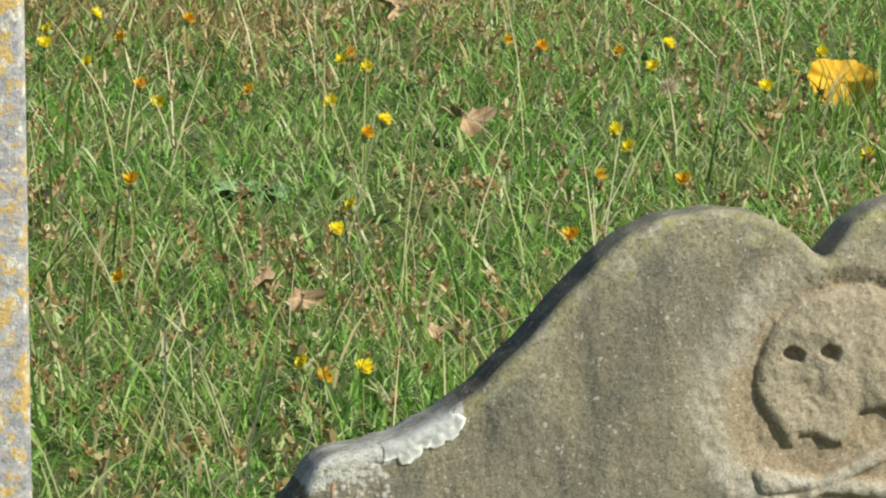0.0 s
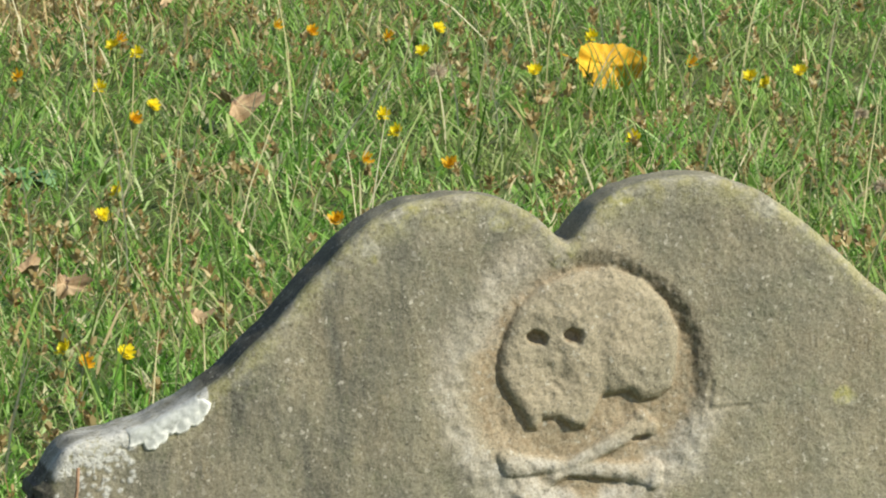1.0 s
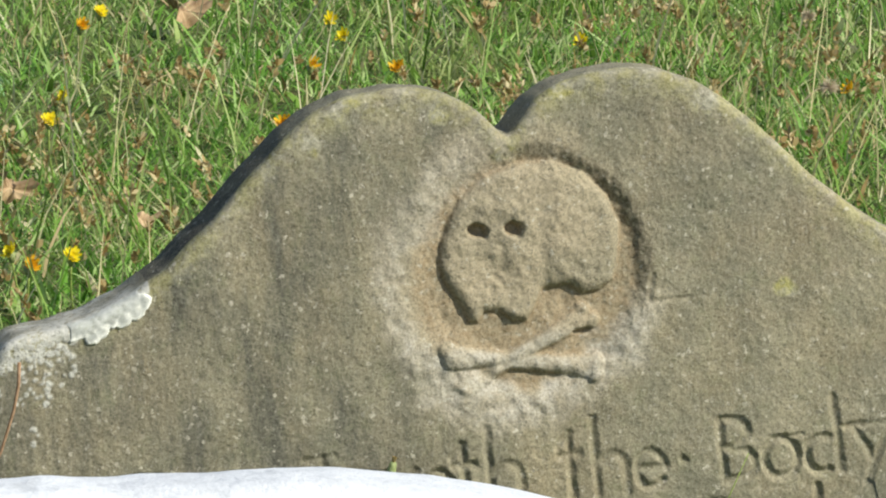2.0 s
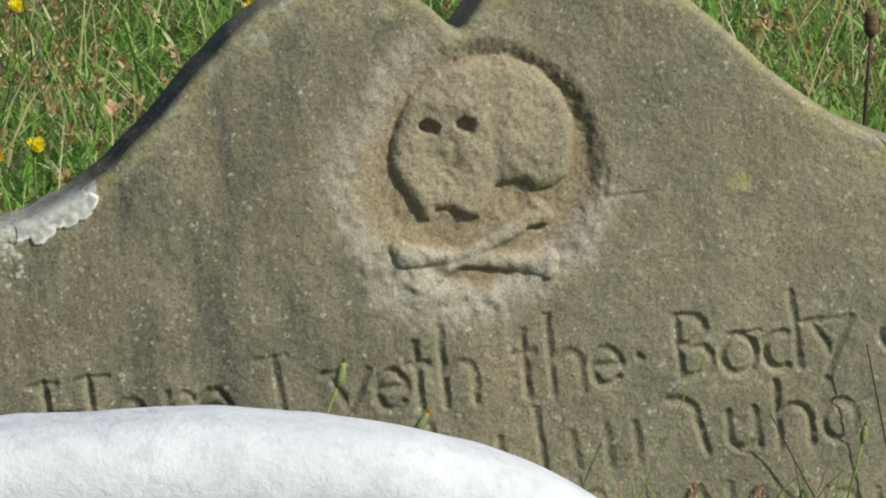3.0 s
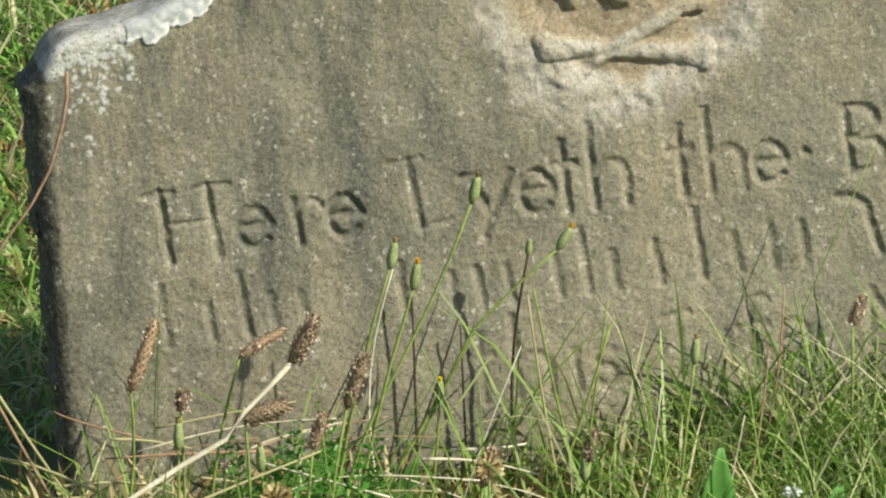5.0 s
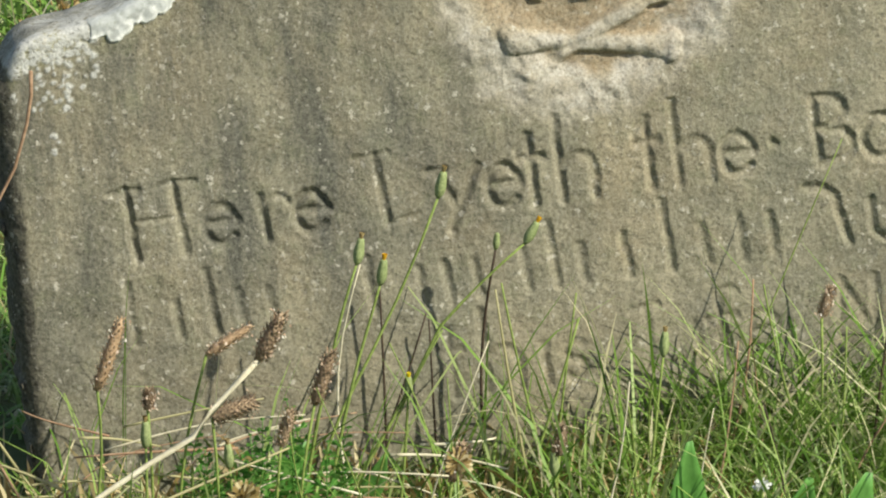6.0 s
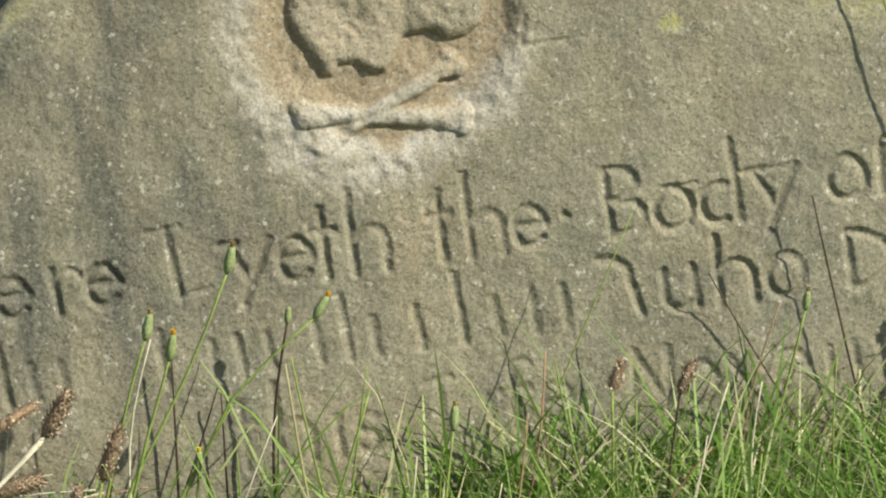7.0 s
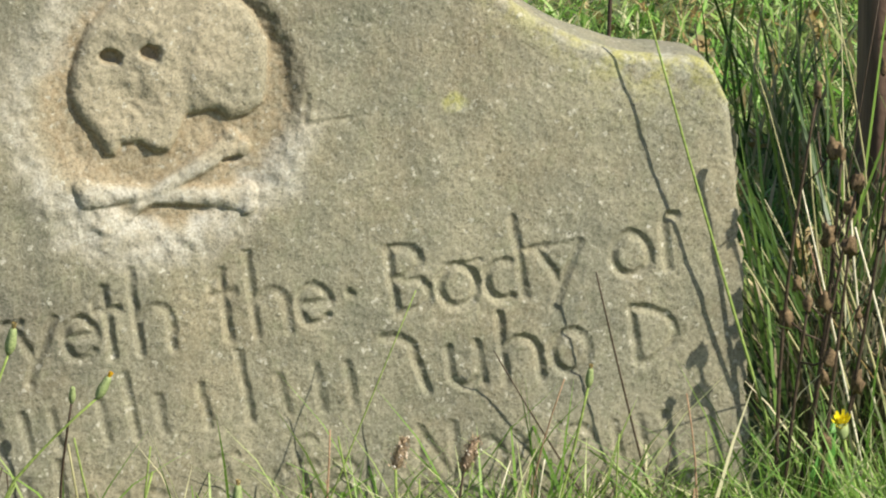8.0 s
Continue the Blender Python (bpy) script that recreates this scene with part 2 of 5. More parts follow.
FERN = blade_material("feathery green leaf", [(0.0, (0.07, 0.23, 0.035)), (0.6, (0.13, 0.34, 0.06)), (1.0, (0.22, 0.42, 0.10))], 0.5, 0.3)
PALE = plain("bleached straw", (0.50, 0.45, 0.30), (0.76, 0.71, 0.55), 120.0, 0.6)
TAN = plain("tan dry stem", (0.22, 0.13, 0.075), (0.46, 0.31, 0.20), 200.0, 0.8)
FLUFF = blade_material("pale seed down", [(0.0, (0.40, 0.32, 0.22)), (1.0, (0.66, 0.57, 0.42))], 0.8, 0.4)
DOWN = blade_material("withered anthers", [(0.0, (0.42, 0.28, 0.19)), (0.6, (0.62, 0.48, 0.36)), (1.0, (0.82, 0.78, 0.70))], 0.8, 0.3)
WHITE = blade_material("white petals", [(0.0, (0.74, 0.74, 0.72)), (1.0, (0.84, 0.84, 0.82))], 0.6, 0.3)
BROAD = plain("broad green leaf", (0.07, 0.20, 0.035), (0.16, 0.35, 0.09), 60.0, 0.45)


def soil():
    m = Nodes("turf soil")
    base = m.ramp(m.noise(9.0, 6.0, 0.65), [(0.3, (0.055, 0.085, 0.020)), (0.55, (0.100, 0.125, 0.035)), (0.75, (0.19, 0.165, 0.07))])
    m.bump(m.noise(40.0, 6.0, 0.7), 0.8, 0.02)
    return m.done(base, 0.95)


SOIL = soil()


# ---- mesh helpers ----
def mesh_of(name, verts, faces, material, smooth=True, attrs=None):
    """A mesh from numpy arrays: verts (n, 3) and faces (m, 3 or 4)."""
    me = bpy.data.meshes.new(name)
    faces = np.asarray(faces, dtype=np.int32)
    k = faces.shape[1]
    me.vertices.add(len(verts))
    me.vertices.foreach_set("co", np.asarray(verts, dtype=np.float32).ravel())
    me.loops.add(faces.size)
    me.loops.foreach_set("vertex_index", faces.ravel())
    me.polygons.add(len(faces))
    me.polygons.foreach_set("loop_start", np.arange(0, faces.size, k, dtype=np.int32))
    me.update(calc_edges=True)
    me.polygons.foreach_set("use_smooth", np.full(len(faces), smooth, dtype=bool))
    for key, values in (attrs or {}).items():
        me.attributes.new(key, "FLOAT", "POINT").data.foreach_set("value", np.asarray(values, dtype=np.float32))
    me.materials.append(material)
    me.validate()
    me.update()
    return me


def part(name, bm, material, parent=None, label=""):
    me = bpy.data.meshes.new(name)
    bm.normal_update()
    bm.to_mesh(me)
    bm.free()
    me.materials.append(material)
    for p in me.polygons:
        p.use_smooth = True
    ob = new(name, me)
    ob.parent = parent
    return tagged(ob, label)


def tube(points, radii, sides=6, bm=None):
    """A tapered tube along points, closed at both ends."""
    bm = bm or bmesh.new()
    points = [Vector(p) for p in points]
    rings = []
    for i, p in enumerate(points):
        d = (points[min(i + 1, len(points) - 1)] - points[max(i - 1, 0)]).normalized()
        a = d.orthogonal().normalized()
        b = d.cross(a)
        r = radii[i] if hasattr(radii, "__len__") else radii
        rings.append([bm.verts.new(p + (a * math.cos(q) + b * math.sin(q)) * r) for q in (2 * math.pi * s / sides for s in range(sides))])
    for lo, hi in zip(rings, rings[1:]):
        for s in range(sides):
            bm.faces.new((lo[s], lo[(s + 1) % sides], hi[(s + 1) % sides], hi[s]))
    bm.faces.new(rings[0][::-1])
    bm.faces.new(rings[-1])
    return bm


def bend(a, b, sag=0.1, n=6, seed=0):
    """Points on a slightly bowed line from a to b."""
    rnd = random.Random(seed)
    a, b = Vector(a), Vector(b)
    side = Vector((rnd.uniform(-1, 1), rnd.uniform(-1, 1), 0.2)) * (b - a).length * sag
    return [a.lerp(b, i / n) + side * math.sin(math.pi * i / n) * 0.5 for i in range(n + 1)]


def value_noise(x, y, cell, seed):
    """Smooth random field on the plane, about -1 to 1."""
    rng = np.random.default_rng(seed)
    table = rng.uniform(-1, 1, (256, 256))
    fx, fy = x / cell + 97.3, y / cell + 61.7
    ix, iy = np.floor(fx).astype(int), np.floor(fy).astype(int)
    tx, ty = fx - ix, fy - iy
    tx, ty = tx * tx * (3 - 2 * tx), ty * ty * (3 - 2 * ty)
    g = lambda a, b: table[(ix + a) % 256, (iy + b) % 256]
    return (g(0, 0) * (1 - tx) + g(1, 0) * tx) * (1 - ty) + (g(0, 1) * (1 - tx) + g(1, 1) * tx) * ty


def ease(a, b, x):
    t = np.clip((x - a) / (b - a), 0, 1)
    return t * t * (3 - 2 * t)


def to_segments(x, y, pts):
    """Distance from every (x, y) to the polyline pts."""
    best = np.full(x.shape, 9.0)
    for (ax, ay), (bx, by) in zip(pts, pts[1:]):
        dx, dy = bx - ax, by - ay
        t = np.clip(((x - ax) * dx + (y - ay) * dy) / (dx * dx + dy * dy + 1e-12), 0, 1)
        best = np.minimum(best, np.hypot(x - ax - t * dx, y - ay - t * dy))
    return best


def inside(x, y, pts):
    """Whether every (x, y) lies in the closed polygon pts."""
    odd = np.zeros(x.shape, bool)
    for (ax, ay), (bx, by) in zip(pts, pts[1:] + pts[:1]):
        cross = (ay > y) != (by > y)
        odd ^= cross & (x < (bx - ax) * (y - ay) / (by - ay + 1e-12) + ax)
    return odd


# ---- the carved headstone ----
STONE_POSE = pose(0, 0, 0.4, -4, 0, 0) @ pose(0, 0, 0, 0, -4, 0)
U_MID, U_LEFT, U_RIGHT, V_FOOT, THICK = -0.072, -0.466, 0.3125, -0.47, 0.064
# half of the crest: distance from the middle, height
CREST = [(0.0, 0.112), (0.010, 0.124), (0.022, 0.137), (0.04, 0.148), (0.062, 0.154), (0.088, 0.156), (0.115, 0.152), (0.140, 0.142), (0.162, 0.126),
         (0.185, 0.105), (0.22, 0.069), (0.25, 0.043), (0.28, 0.022), (0.31, 0.009), (0.34, 0.002), (0.365, -0.002), (0.378, -0.010), (0.392, -0.034)]


def crest(u):
    """Height of the stone's top edge at u: two lobes with a notch between, and shoulders."""
    s = np.abs(u - U_MID)
    at, high = np.array(CREST).T
    fine = np.linspace(0, at[-1], 500)
    smooth = np.interp(fine, at, high)
    pad = np.concatenate([smooth[0] - (smooth[1:13] - smooth[0])[::-1] * -1, smooth, np.full(12, smooth[-1])])
    smooth = np.convolve(pad, np.ones(15) / 15, "same")[12:-12]
    return np.interp(s, fine, smooth) - 0.016 * (u - U_MID) * ease(0.15, 0.35, s) - 0.003 + 0.0012 * value_noise(u, u * 0, 0.02, 3) - np.where(u > U_MID, 0.015 * ease(0.366, 0.386, s) ** 1.5, 0)


def arc(cx, cy, rx, ry, a, b, n=12):
    return [(cx + rx * math.cos(radians(a + (b - a) * i / n)), cy + ry * math.sin(radians(a + (b - a) * i / n))) for i in range(n + 1)]


def letter_e(c, y):
    return [arc(c, y + 0.0145, 0.0105, 0.0135, 8, 318), [(c - 0.009, y + 0.0155), (c + 0.0105, y + 0.0165)]]


def letter_o(c, y, r=0.0115):
    return [arc(c, y + 0.0145, r, 0.0145, 0, 360, 16)]


def letter_h(s, y, w=0.022, tall=0.056):
    return [[(s - 0.001, y + tall), (s, y)], [(s, y + 0.022)] + arc(s + w * 0.55, y + 0.017, w * 0.45, 0.012, 130, 0, 6) + [(s + w, y)]]


def letter_t(s, y):
    return [[(s - 0.001, y + 0.047), (s, y)], [(s - 0.009, y + 0.037), (s - 0.001, y + 0.046)], [(s - 0.008, y + 0.031), (s + 0.007, y + 0.032)]]


def letter_y(c, y):
    return [[(c - 0.013, y + 0.031), (c + 0.001, y + 0.003)], [(c + 0.015, y + 0.031), (c - 0.006, y - 0.010)], [(c - 0.018, y + 0.031), (c - 0.007, y + 0.031)]]


def inscription():
    """Cut strokes (points, half width, depth) of the lines of writing."""
    y1, y2, y3 = -0.154, -0.211, -0.277
    deep, fine = [], []
    # Here
    deep += [[(-0.387, y1 + 0.046), (-0.384, y1)], [(-0.355, y1 + 0.046), (-0.352, y1)]]
    fine += [[(-0.399, y1 + 0.045), (-0.378, y1 + 0.046)], [(-0.366, y1 + 0.046), (-0.342, y1 + 0.047)], [(-0.384, y1 + 0.024), (-0.354, y1 + 0.024)]]
    deep += letter_e(-0.327, y1)
    deep += [[(-0.300, y1 + 0.029), (-0.297, y1)]]
    fine += [arc(-0.289, y1 + 0.019, 0.009, 0.010, 150, 20, 6)]
    deep += letter_e(-0.267, y1)
    # Lyeth
    deep += [[(-0.222, y1 + 0.046), (-0.218, y1)]]
    fine += [[(-0.236, y1 + 0.046), (-0.213, y1 + 0.047)], [(-0.218, y1), (-0.197, y1 + 0.004)]]
    deep += letter_y(-0.171, y1) + letter_e(-0.140, y1) + letter_t(-0.120, y1) + letter_h(-0.101, y1)
    # the
    deep += letter_t(-0.042, y1) + letter_h(-0.023, y1) + letter_e(0.017, y1)
    deep += [[(0.041, y1 + 0.019), (0.042, y1 + 0.018)]]
    # Body
    deep += [[(0.070, y1 + 0.046), (0.071, y1)]]
    deep += [arc(0.073, y1 + 0.035, 0.017, 0.011, 90, -90, 8), arc(0.073, y1 + 0.012, 0.022, 0.012, 90, -90, 8)]
    deep += letter_o(0.114, y1 - 0.001, 0.0125)
    fine += [[(0.112, y1 + 0.029), (0.121, y1 + 0.027), (0.131, y1 + 0.029)]]
    deep += [arc(0.144, y1 + 0.013, 0.011, 0.013, 60, 300, 10), [(0.155, y1 + 0.054), (0.159, y1)]]
    deep += letter_y(0.183, y1)
    fine += [[(0.160, y1 + 0.031), (0.200, y1 + 0.031)]]
    # of
    deep += letter_o(0.233, y1 + 0.002, 0.013)
    deep += [[(0.256, y1 + 0.034), (0.257, y1 + 0.004)], arc(0.262, y1 + 0.033, 0.006, 0.007, 180, 60, 5)]
    # Who D
    deep += [[(0.060, y2 + 0.043)] + arc(0.066, y2 + 0.028, 0.014, 0.014, 90, 0, 6) + [(0.087, y2 + 0.002)]]
    deep += [[(0.103, y2 + 0.029), (0.104, y2 + 0.012)] + arc(0.113, y2 + 0.011, 0.009, 0.010, 180, 330, 6), [(0.122, y2 + 0.030), (0.124, y2 + 0.002)]]
    deep += letter_h(0.140, y2, 0.024, 0.047) + letter_o(0.185, y2, 0.0125)
    deep += [[(0.229, y2 + 0.037), (0.231, y2)], arc(0.230, y2 + 0.018, 0.028, 0.019, 88, -80, 10)]
    fine += [[(0.028, 0.002), (0.025, -0.017)], [(0.025, -0.017), (0.054, -0.018)]]
    # worn words given as plain upright bars
    worn = []
    for u, h in ((-0.392, 0.040), (-0.362, 0.024), (-0.339, 0.042), (-0.319, 0.025), (-0.300, 0.024), (-0.234, 0.036), (-0.200, 0.025), (-0.183, 0.026), (-0.163, 0.025),
                 (-0.131, 0.026), (-0.112, 0.042), (-0.092, 0.025), (-0.063, 0.027), (-0.035, 0.046), (-0.010, 0.027), (0.014, 0.030), (0.036, 0.028)):
        worn.append([(u - 0.0015, y2 + h), (u + 0.0015, y2)])
    # this Life Nove
    faint = letter_t(-0.186, y3) + letter_h(-0.163, y3) + [[(-0.124, y3 + 0.028), (-0.123, y3)]]
    faint += [arc(-0.103, y3 + 0.021, 0.007, 0.007, 40, 250, 6) + arc(-0.104, y3 + 0.007, 0.007, 0.007, 70, -150, 6)]
    faint += [[(-0.054, y3 + 0.042), (-0.053, y3)], [(-0.064, y3 + 0.042), (-0.046, y3 + 0.043)], [(-0.053, y3), (-0.034, y3 + 0.003)]]
    faint += [[(-0.021, y3 + 0.028), (-0.020, y3)], [(-0.005, y3 + 0.040), (-0.004, y3)], arc(0.002, y3 + 0.040, 0.007, 0.007, 180, 50, 5), [(-0.012, y3 + 0.028), (0.006, y3 + 0.029)]]
    faint += letter_e(0.024, y3)
    faint += [[(0.079, y3 + 0.042), (0.076, y3)], [(0.079, y3 + 0.041), (0.100, y3 + 0.002)], [(0.101, y3 + 0.042), (0.100, y3)]]
    faint += letter_o(0.1215, y3, 0.011) + [[(0.142, y3 + 0.030), (0.157, y3 + 0.002)], [(0.171, y3 + 0.031), (0.157, y3 + 0.002)]] + letter_e(0.184, y3)
    faint += [[(u, y3 + 0.027), (u + 0.002, y3)] for u in (0.210, 0.228, 0.245)]
    return ([(s, 0.0036, 0.0036) for s in deep] + [(s, 0.0024, 0.0022) for s in fine] + [(s, 0.0036, 0.0026) for s in worn]
            + [(s, 0.0036, 0.0023) for s in faint])


SKULL = [(-0.118, 0.057), (-0.110, 0.070), (-0.090, 0.085), (-0.066, 0.092), (-0.040, 0.091), (-0.019, 0.081), (-0.001, 0.062), (0.007, 0.040), (0.005, 0.017), (0.000, 0.000),
         (-0.011, -0.007), (-0.025, -0.009), (-0.034, 0.000), (-0.052, -0.002), (-0.060, -0.016), (-0.066, -0.024), (-0.077, -0.023), (-0.086, -0.015), (-0.097, -0.015),
         (-0.101, -0.022), (-0.109, -0.021), (-0.115, -0.007), (-0.124, 0.008), (-0.129, 0.022), (-0.126, 0.039)]


# round lobes of the lichen: middle and radius
LOBES = [(-0.3430, 0.0180, 0.0062), (-0.3490, 0.0115, 0.0064), (-0.3580, 0.0068, 0.0066), (-0.3672, 0.0058, 0.0060), (-0.3752, 0.0010, 0.0062), (-0.3812, -0.0030, 0.0068), (-0.3890, 0.0045, 0.0058)]


def rough_wall(u, v, gap, sharp):
    """Tool-picked roughness of the steep side of the sunk panel."""
    return 0.0009 * ease(-0.002, 0.004, gap) * ease(0.024, 0.014, gap) * sharp * (value_noise(u, v, 0.0055, 63) + 0.6 * value_noise(u, v, 0.0028, 66))


def carving(u, v):
    """Depth of the sunk panel with its skull and crossed bones, and masks of its weathering and its browner wall."""
    cu, cv = -0.068, 0.010
    ang = np.arctan2(v - cv, u - cu)
    low = v < cv
    rad = np.hypot((u - cu) / 0.097, (v - cv) / np.where(low, 0.095, 0.097))
    gap = (1 - rad) * 0.097
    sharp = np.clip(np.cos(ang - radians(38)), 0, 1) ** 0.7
    wall = 0.036 + (0.016 - 0.036) * sharp - 0.016 * ease(0.03, 0.07, cv - v)
    floor = 0.0062 * ease(0, 1, gap / wall) * (1 - 0.12 * ease(0.0, 0.08, cv - v))
    floor *= 1 - 0.7 * ease(-0.100, -0.122, u) * ease(-0.02, -0.045, v)
    floor += rough_wall(u, v, gap, sharp)
    edge = to_segments(u, v, SKULL + SKULL[:1])
    inn = inside(u, v, SKULL)
    dome = np.where(inn, np.clip(1 - (1 - np.clip(edge / 0.009, 0, 1)) ** 2.4, 0, 1), 0)
    swell = 0.003 * np.clip(1 - np.hypot((u + 0.045) / 0.055, (v - 0.045) / 0.055) ** 2, 0, 1)
    lift = dome * (0.0062 + 0.0005 * value_noise(u, v, 0.011, 61) + 0.00035 * value_noise(u, v, 0.0045, 62)) + np.where(inn, swell, 0)
    # brow and cheek hollows
    lift -= np.where(inn, 0.0022 * np.exp(-(((u + 0.088) / 0.013) ** 2 + ((v - 0.012) / 0.012) ** 2)), 0)
    lift -= np.where(inn, 0.0018 * np.exp(-(((u + 0.052) / 0.006) ** 2 + ((v - 0.030) / 0.030) ** 2)), 0)
    lift += np.where(inn, 0.0012 * np.exp(-(((u + 0.085) / 0.02) ** 2 + ((v - 0.060) / 0.006) ** 2)), 0)
    for (ax, ay), (bx, by), r in (((-0.122, -0.044), (-0.022, -0.060), 0.0072), ((-0.119, -0.068), (-0.028, -0.026), 0.0067)):
        d = to_segments(u, v, [(ax, ay), (bx, by)])
        along = np.clip(((u - ax) * (bx - ax) + (v - ay) * (by - ay)) / ((bx - ax) ** 2 + (by - ay) ** 2), 0, 1)
        r = r * (1 + 0.35 * np.abs(2 * along - 1) ** 3)
        low_end = 1.0 if ay > -0.05 else 0.35 + 0.65 * ease(0.05, 0.45, along)
        lift = np.maximum(lift, low_end * (0.0052 + 0.0008 * value_noise(u, v, 0.010, 59)) * np.clip(1 - (d / r) ** 2.4, 0, 1) ** 0.75)
    for ku, kv in ((-0.127, -0.038), (-0.018, -0.057), (-0.019, -0.066), (-0.025, -0.020), (-0.019, -0.027)):
        d = np.hypot(u - ku, v - kv)
        lift = np.maximum(lift, (0.0030 if ku < -0.1 else 0.0044) * np.sqrt(np.clip(1 - (d / 0.0066) ** 2, 0, 1)))
    depth = floor - lift * ease(0.0, 0.3, gap / wall + 0.1)
    for eu, ev in ((-0.099, 0.0455), (-0.0725, 0.0445)):
        du, dv = (u - eu) * 0.96 - (v - ev) * 0.28, (v - ev) * 0.96 + (u - eu) * 0.28
        depth += 0.009 * ease(1.0, 0.45, np.hypot(du / 0.0094, dv / (0.0066 + 0.10 * du)) + 0.12 * value_noise(u, v, 0.004, 70))
    # undercut below the raised end of a bone
    depth += 0.0040 * ease(1.0, 0.4, np.hypot((u + 0.027 - 0.1 * (v + 0.034)) / 0.0095, (v + 0.0345) / 0.0028))
    ragged = gap + 0.012 * value_noise(u, v, 0.02, 51) + 0.006 * value_noise(u, v, 0.007, 52)
    halo = ease(-0.028, 0.016, ragged) * (0.45 + 0.45 * ease(0.02, -0.04, u)) * (0.75 + 0.25 * value_noise(u, v, 0.03, 53))
    ochre = ease(0.004, 0.016, gap) * ease(0.0015, 0.0042, depth)
    pale = ease(-0.022, 0.006, ragged) * ease(0.026, 0.010, ragged) * np.maximum(ease(0.0, -0.040, v), 0.6 * ease(-0.06, -0.12, u))
    pale = np.maximum(pale, 0.9 * ease(-0.025, -0.040, v) * ease(0, 0.015, gap) * ease(0.002, 0.005, lift))
    wall_brown = ease(-0.004, 0.003, gap) * ease(0.020, 0.012, gap) * np.clip(sharp * 1.3 - 0.2, 0, 1) * (1 - np.where(inn, 1, 0))
    return depth, halo, ochre, pale, wall_brown


def build_headstone():
    nu, nv = 860, 540
    u1 = np.linspace(U_LEFT, U_RIGHT, nu)
    side = 0.0018 * value_noise(np.linspace(0, 0.6, nv), np.zeros(nv), 0.03, 11) + 0.0012 * value_noise(np.linspace(0, 0.6, nv), np.zeros(nv), 0.008, 12)
    top = crest(u1)
    share = np.linspace(0, 1, nv)
    u = np.repeat(u1[:, None], nv, 1)
    v = V_FOOT + (top[:, None] - V_FOOT) * share[None, :]
    # uneven sides
    pull = np.clip((np.abs(u - U_MID) - 0.30) / 0.085, 0, 1) ** 2
    u = u + pull * side[None, :] * 1.6 + pull * (U_MID - u) * np.where(u < U_MID, 0.012 * ease(-0.05, -0.01, v), 0.002 + 0.030 * ease(-0.03, -0.35, v))
    outline = [(U_LEFT, V_FOOT)] + list(zip(u1[::4], top[::4])) + [(U_RIGHT, V_FOOT)]
    rim = np.full(u.shape, 0.05)
    near = (v > top[:, None] - 0.03) | (u < U_LEFT + 0.03) | (u > U_RIGHT - 0.02)
    rim[near] = to_segments(u[near], v[near], outline)
    rim[0, :] = rim[-1, :] = rim[:, -1] = 0
    # edges worn round, most of all at the left corner
    r = 0.007 + ease(-0.440, -0.458, u) * (0.004 + 0.006 * ease(-0.25, -0.05, v))
    d = r - np.sqrt(np.clip(r * r - np.clip(r - rim, 0, r) ** 2, 0, None))
    d += 0.0022 * value_noise(u, v, 0.09, 1) + 0.0008 * value_noise(u, v, 0.022, 2)
    d += 0.00035 * value_noise(u, v, 0.006, 4) + 0.00022 * value_noise(u, v, 0.003, 5)
    cut, halo, ochre, pale, wall_brown = carving(u, v)
    cut += 0.0009 * halo * value_noise(u, v, 0.012, 54) + 0.0006 * halo * value_noise(u, v, 0.0045, 55) + 0.0009 * pale * value_noise(u, v, 0.006, 56)
    d += cut
    wob_u = u + 0.0008 * value_noise(u, v, 0.012, 7) + 0.0004 * value_noise(u, v, 0.004, 57)
    wob_v = v + 0.0008 * value_noise(u, v, 0.012, 8) + 0.0004 * value_noise(u, v, 0.004, 58)
    groove = np.zeros(u.shape)
    for pts, half, deep in inscription():
        xs, ys = [p[0] for p in pts], [p[1] for p in pts]
        box = (u > min(xs) - 0.008) & (u < max(xs) + 0.008) & (v > min(ys) - 0.008) & (v < max(ys) + 0.008)
        g = deep * np.clip(1.15 - to_segments(wob_u[box], wob_v[box], pts) / half, 0, 1) ** 0.8
        groove[box] = np.maximum(groove[box], g)
    worn = 0.72 + 0.28 * value_noise(u, v, 0.025, 9)
    d += groove * worn
    film = (ease(0.05, -0.30, u) + 0.5 * np.exp(-(((u + 0.26) / 0.07) ** 2))) * ease(-0.30, -0.05, v) * (0.55 + 0.45 * value_noise(u, v, 0.05, 10))
    film = np.clip(1.25 * film + 0.30 * ease(-0.18, -0.42, u) + 0.25 * ease(-0.02, 0.12, v) + 0.15, 0, 1) * (1 - 0.8 * halo)
    yellow = 0.55 * ease(0.030, 0.002, top[:, None] - v) + 0.45 * ease(0.17, 0.26, u) * ease(-0.08, 0.0, v)
    for yu, yv, yr in ((-0.190, 0.143, 0.016), (-0.122, 0.131, 0.012), (-0.215, 0.118, 0.010), (-0.031, 0.143, 0.013), (0.073, 0.125, 0.014), (0.125, -0.017, 0.010), (-0.075, 0.100, 0.010)):
        yellow = np.maximum(yellow, 1.1 * ease(1.0, 0.35, np.hypot(u - yu, v - yv) / yr + 0.35 * value_noise(u, v, 0.006, 69)))
    yellow = np.clip(yellow, 0, 1)
    # white crust of round lobes on the left shoulder, and loose specks towards the corner
    drop = top[:, None] - v
    bu, bv = u + 0.0011 * value_noise(u, v, 0.006, 13) + 0.0006 * value_noise(u, v, 0.0025, 67), v + 0.0011 * value_noise(u, v, 0.006, 60)
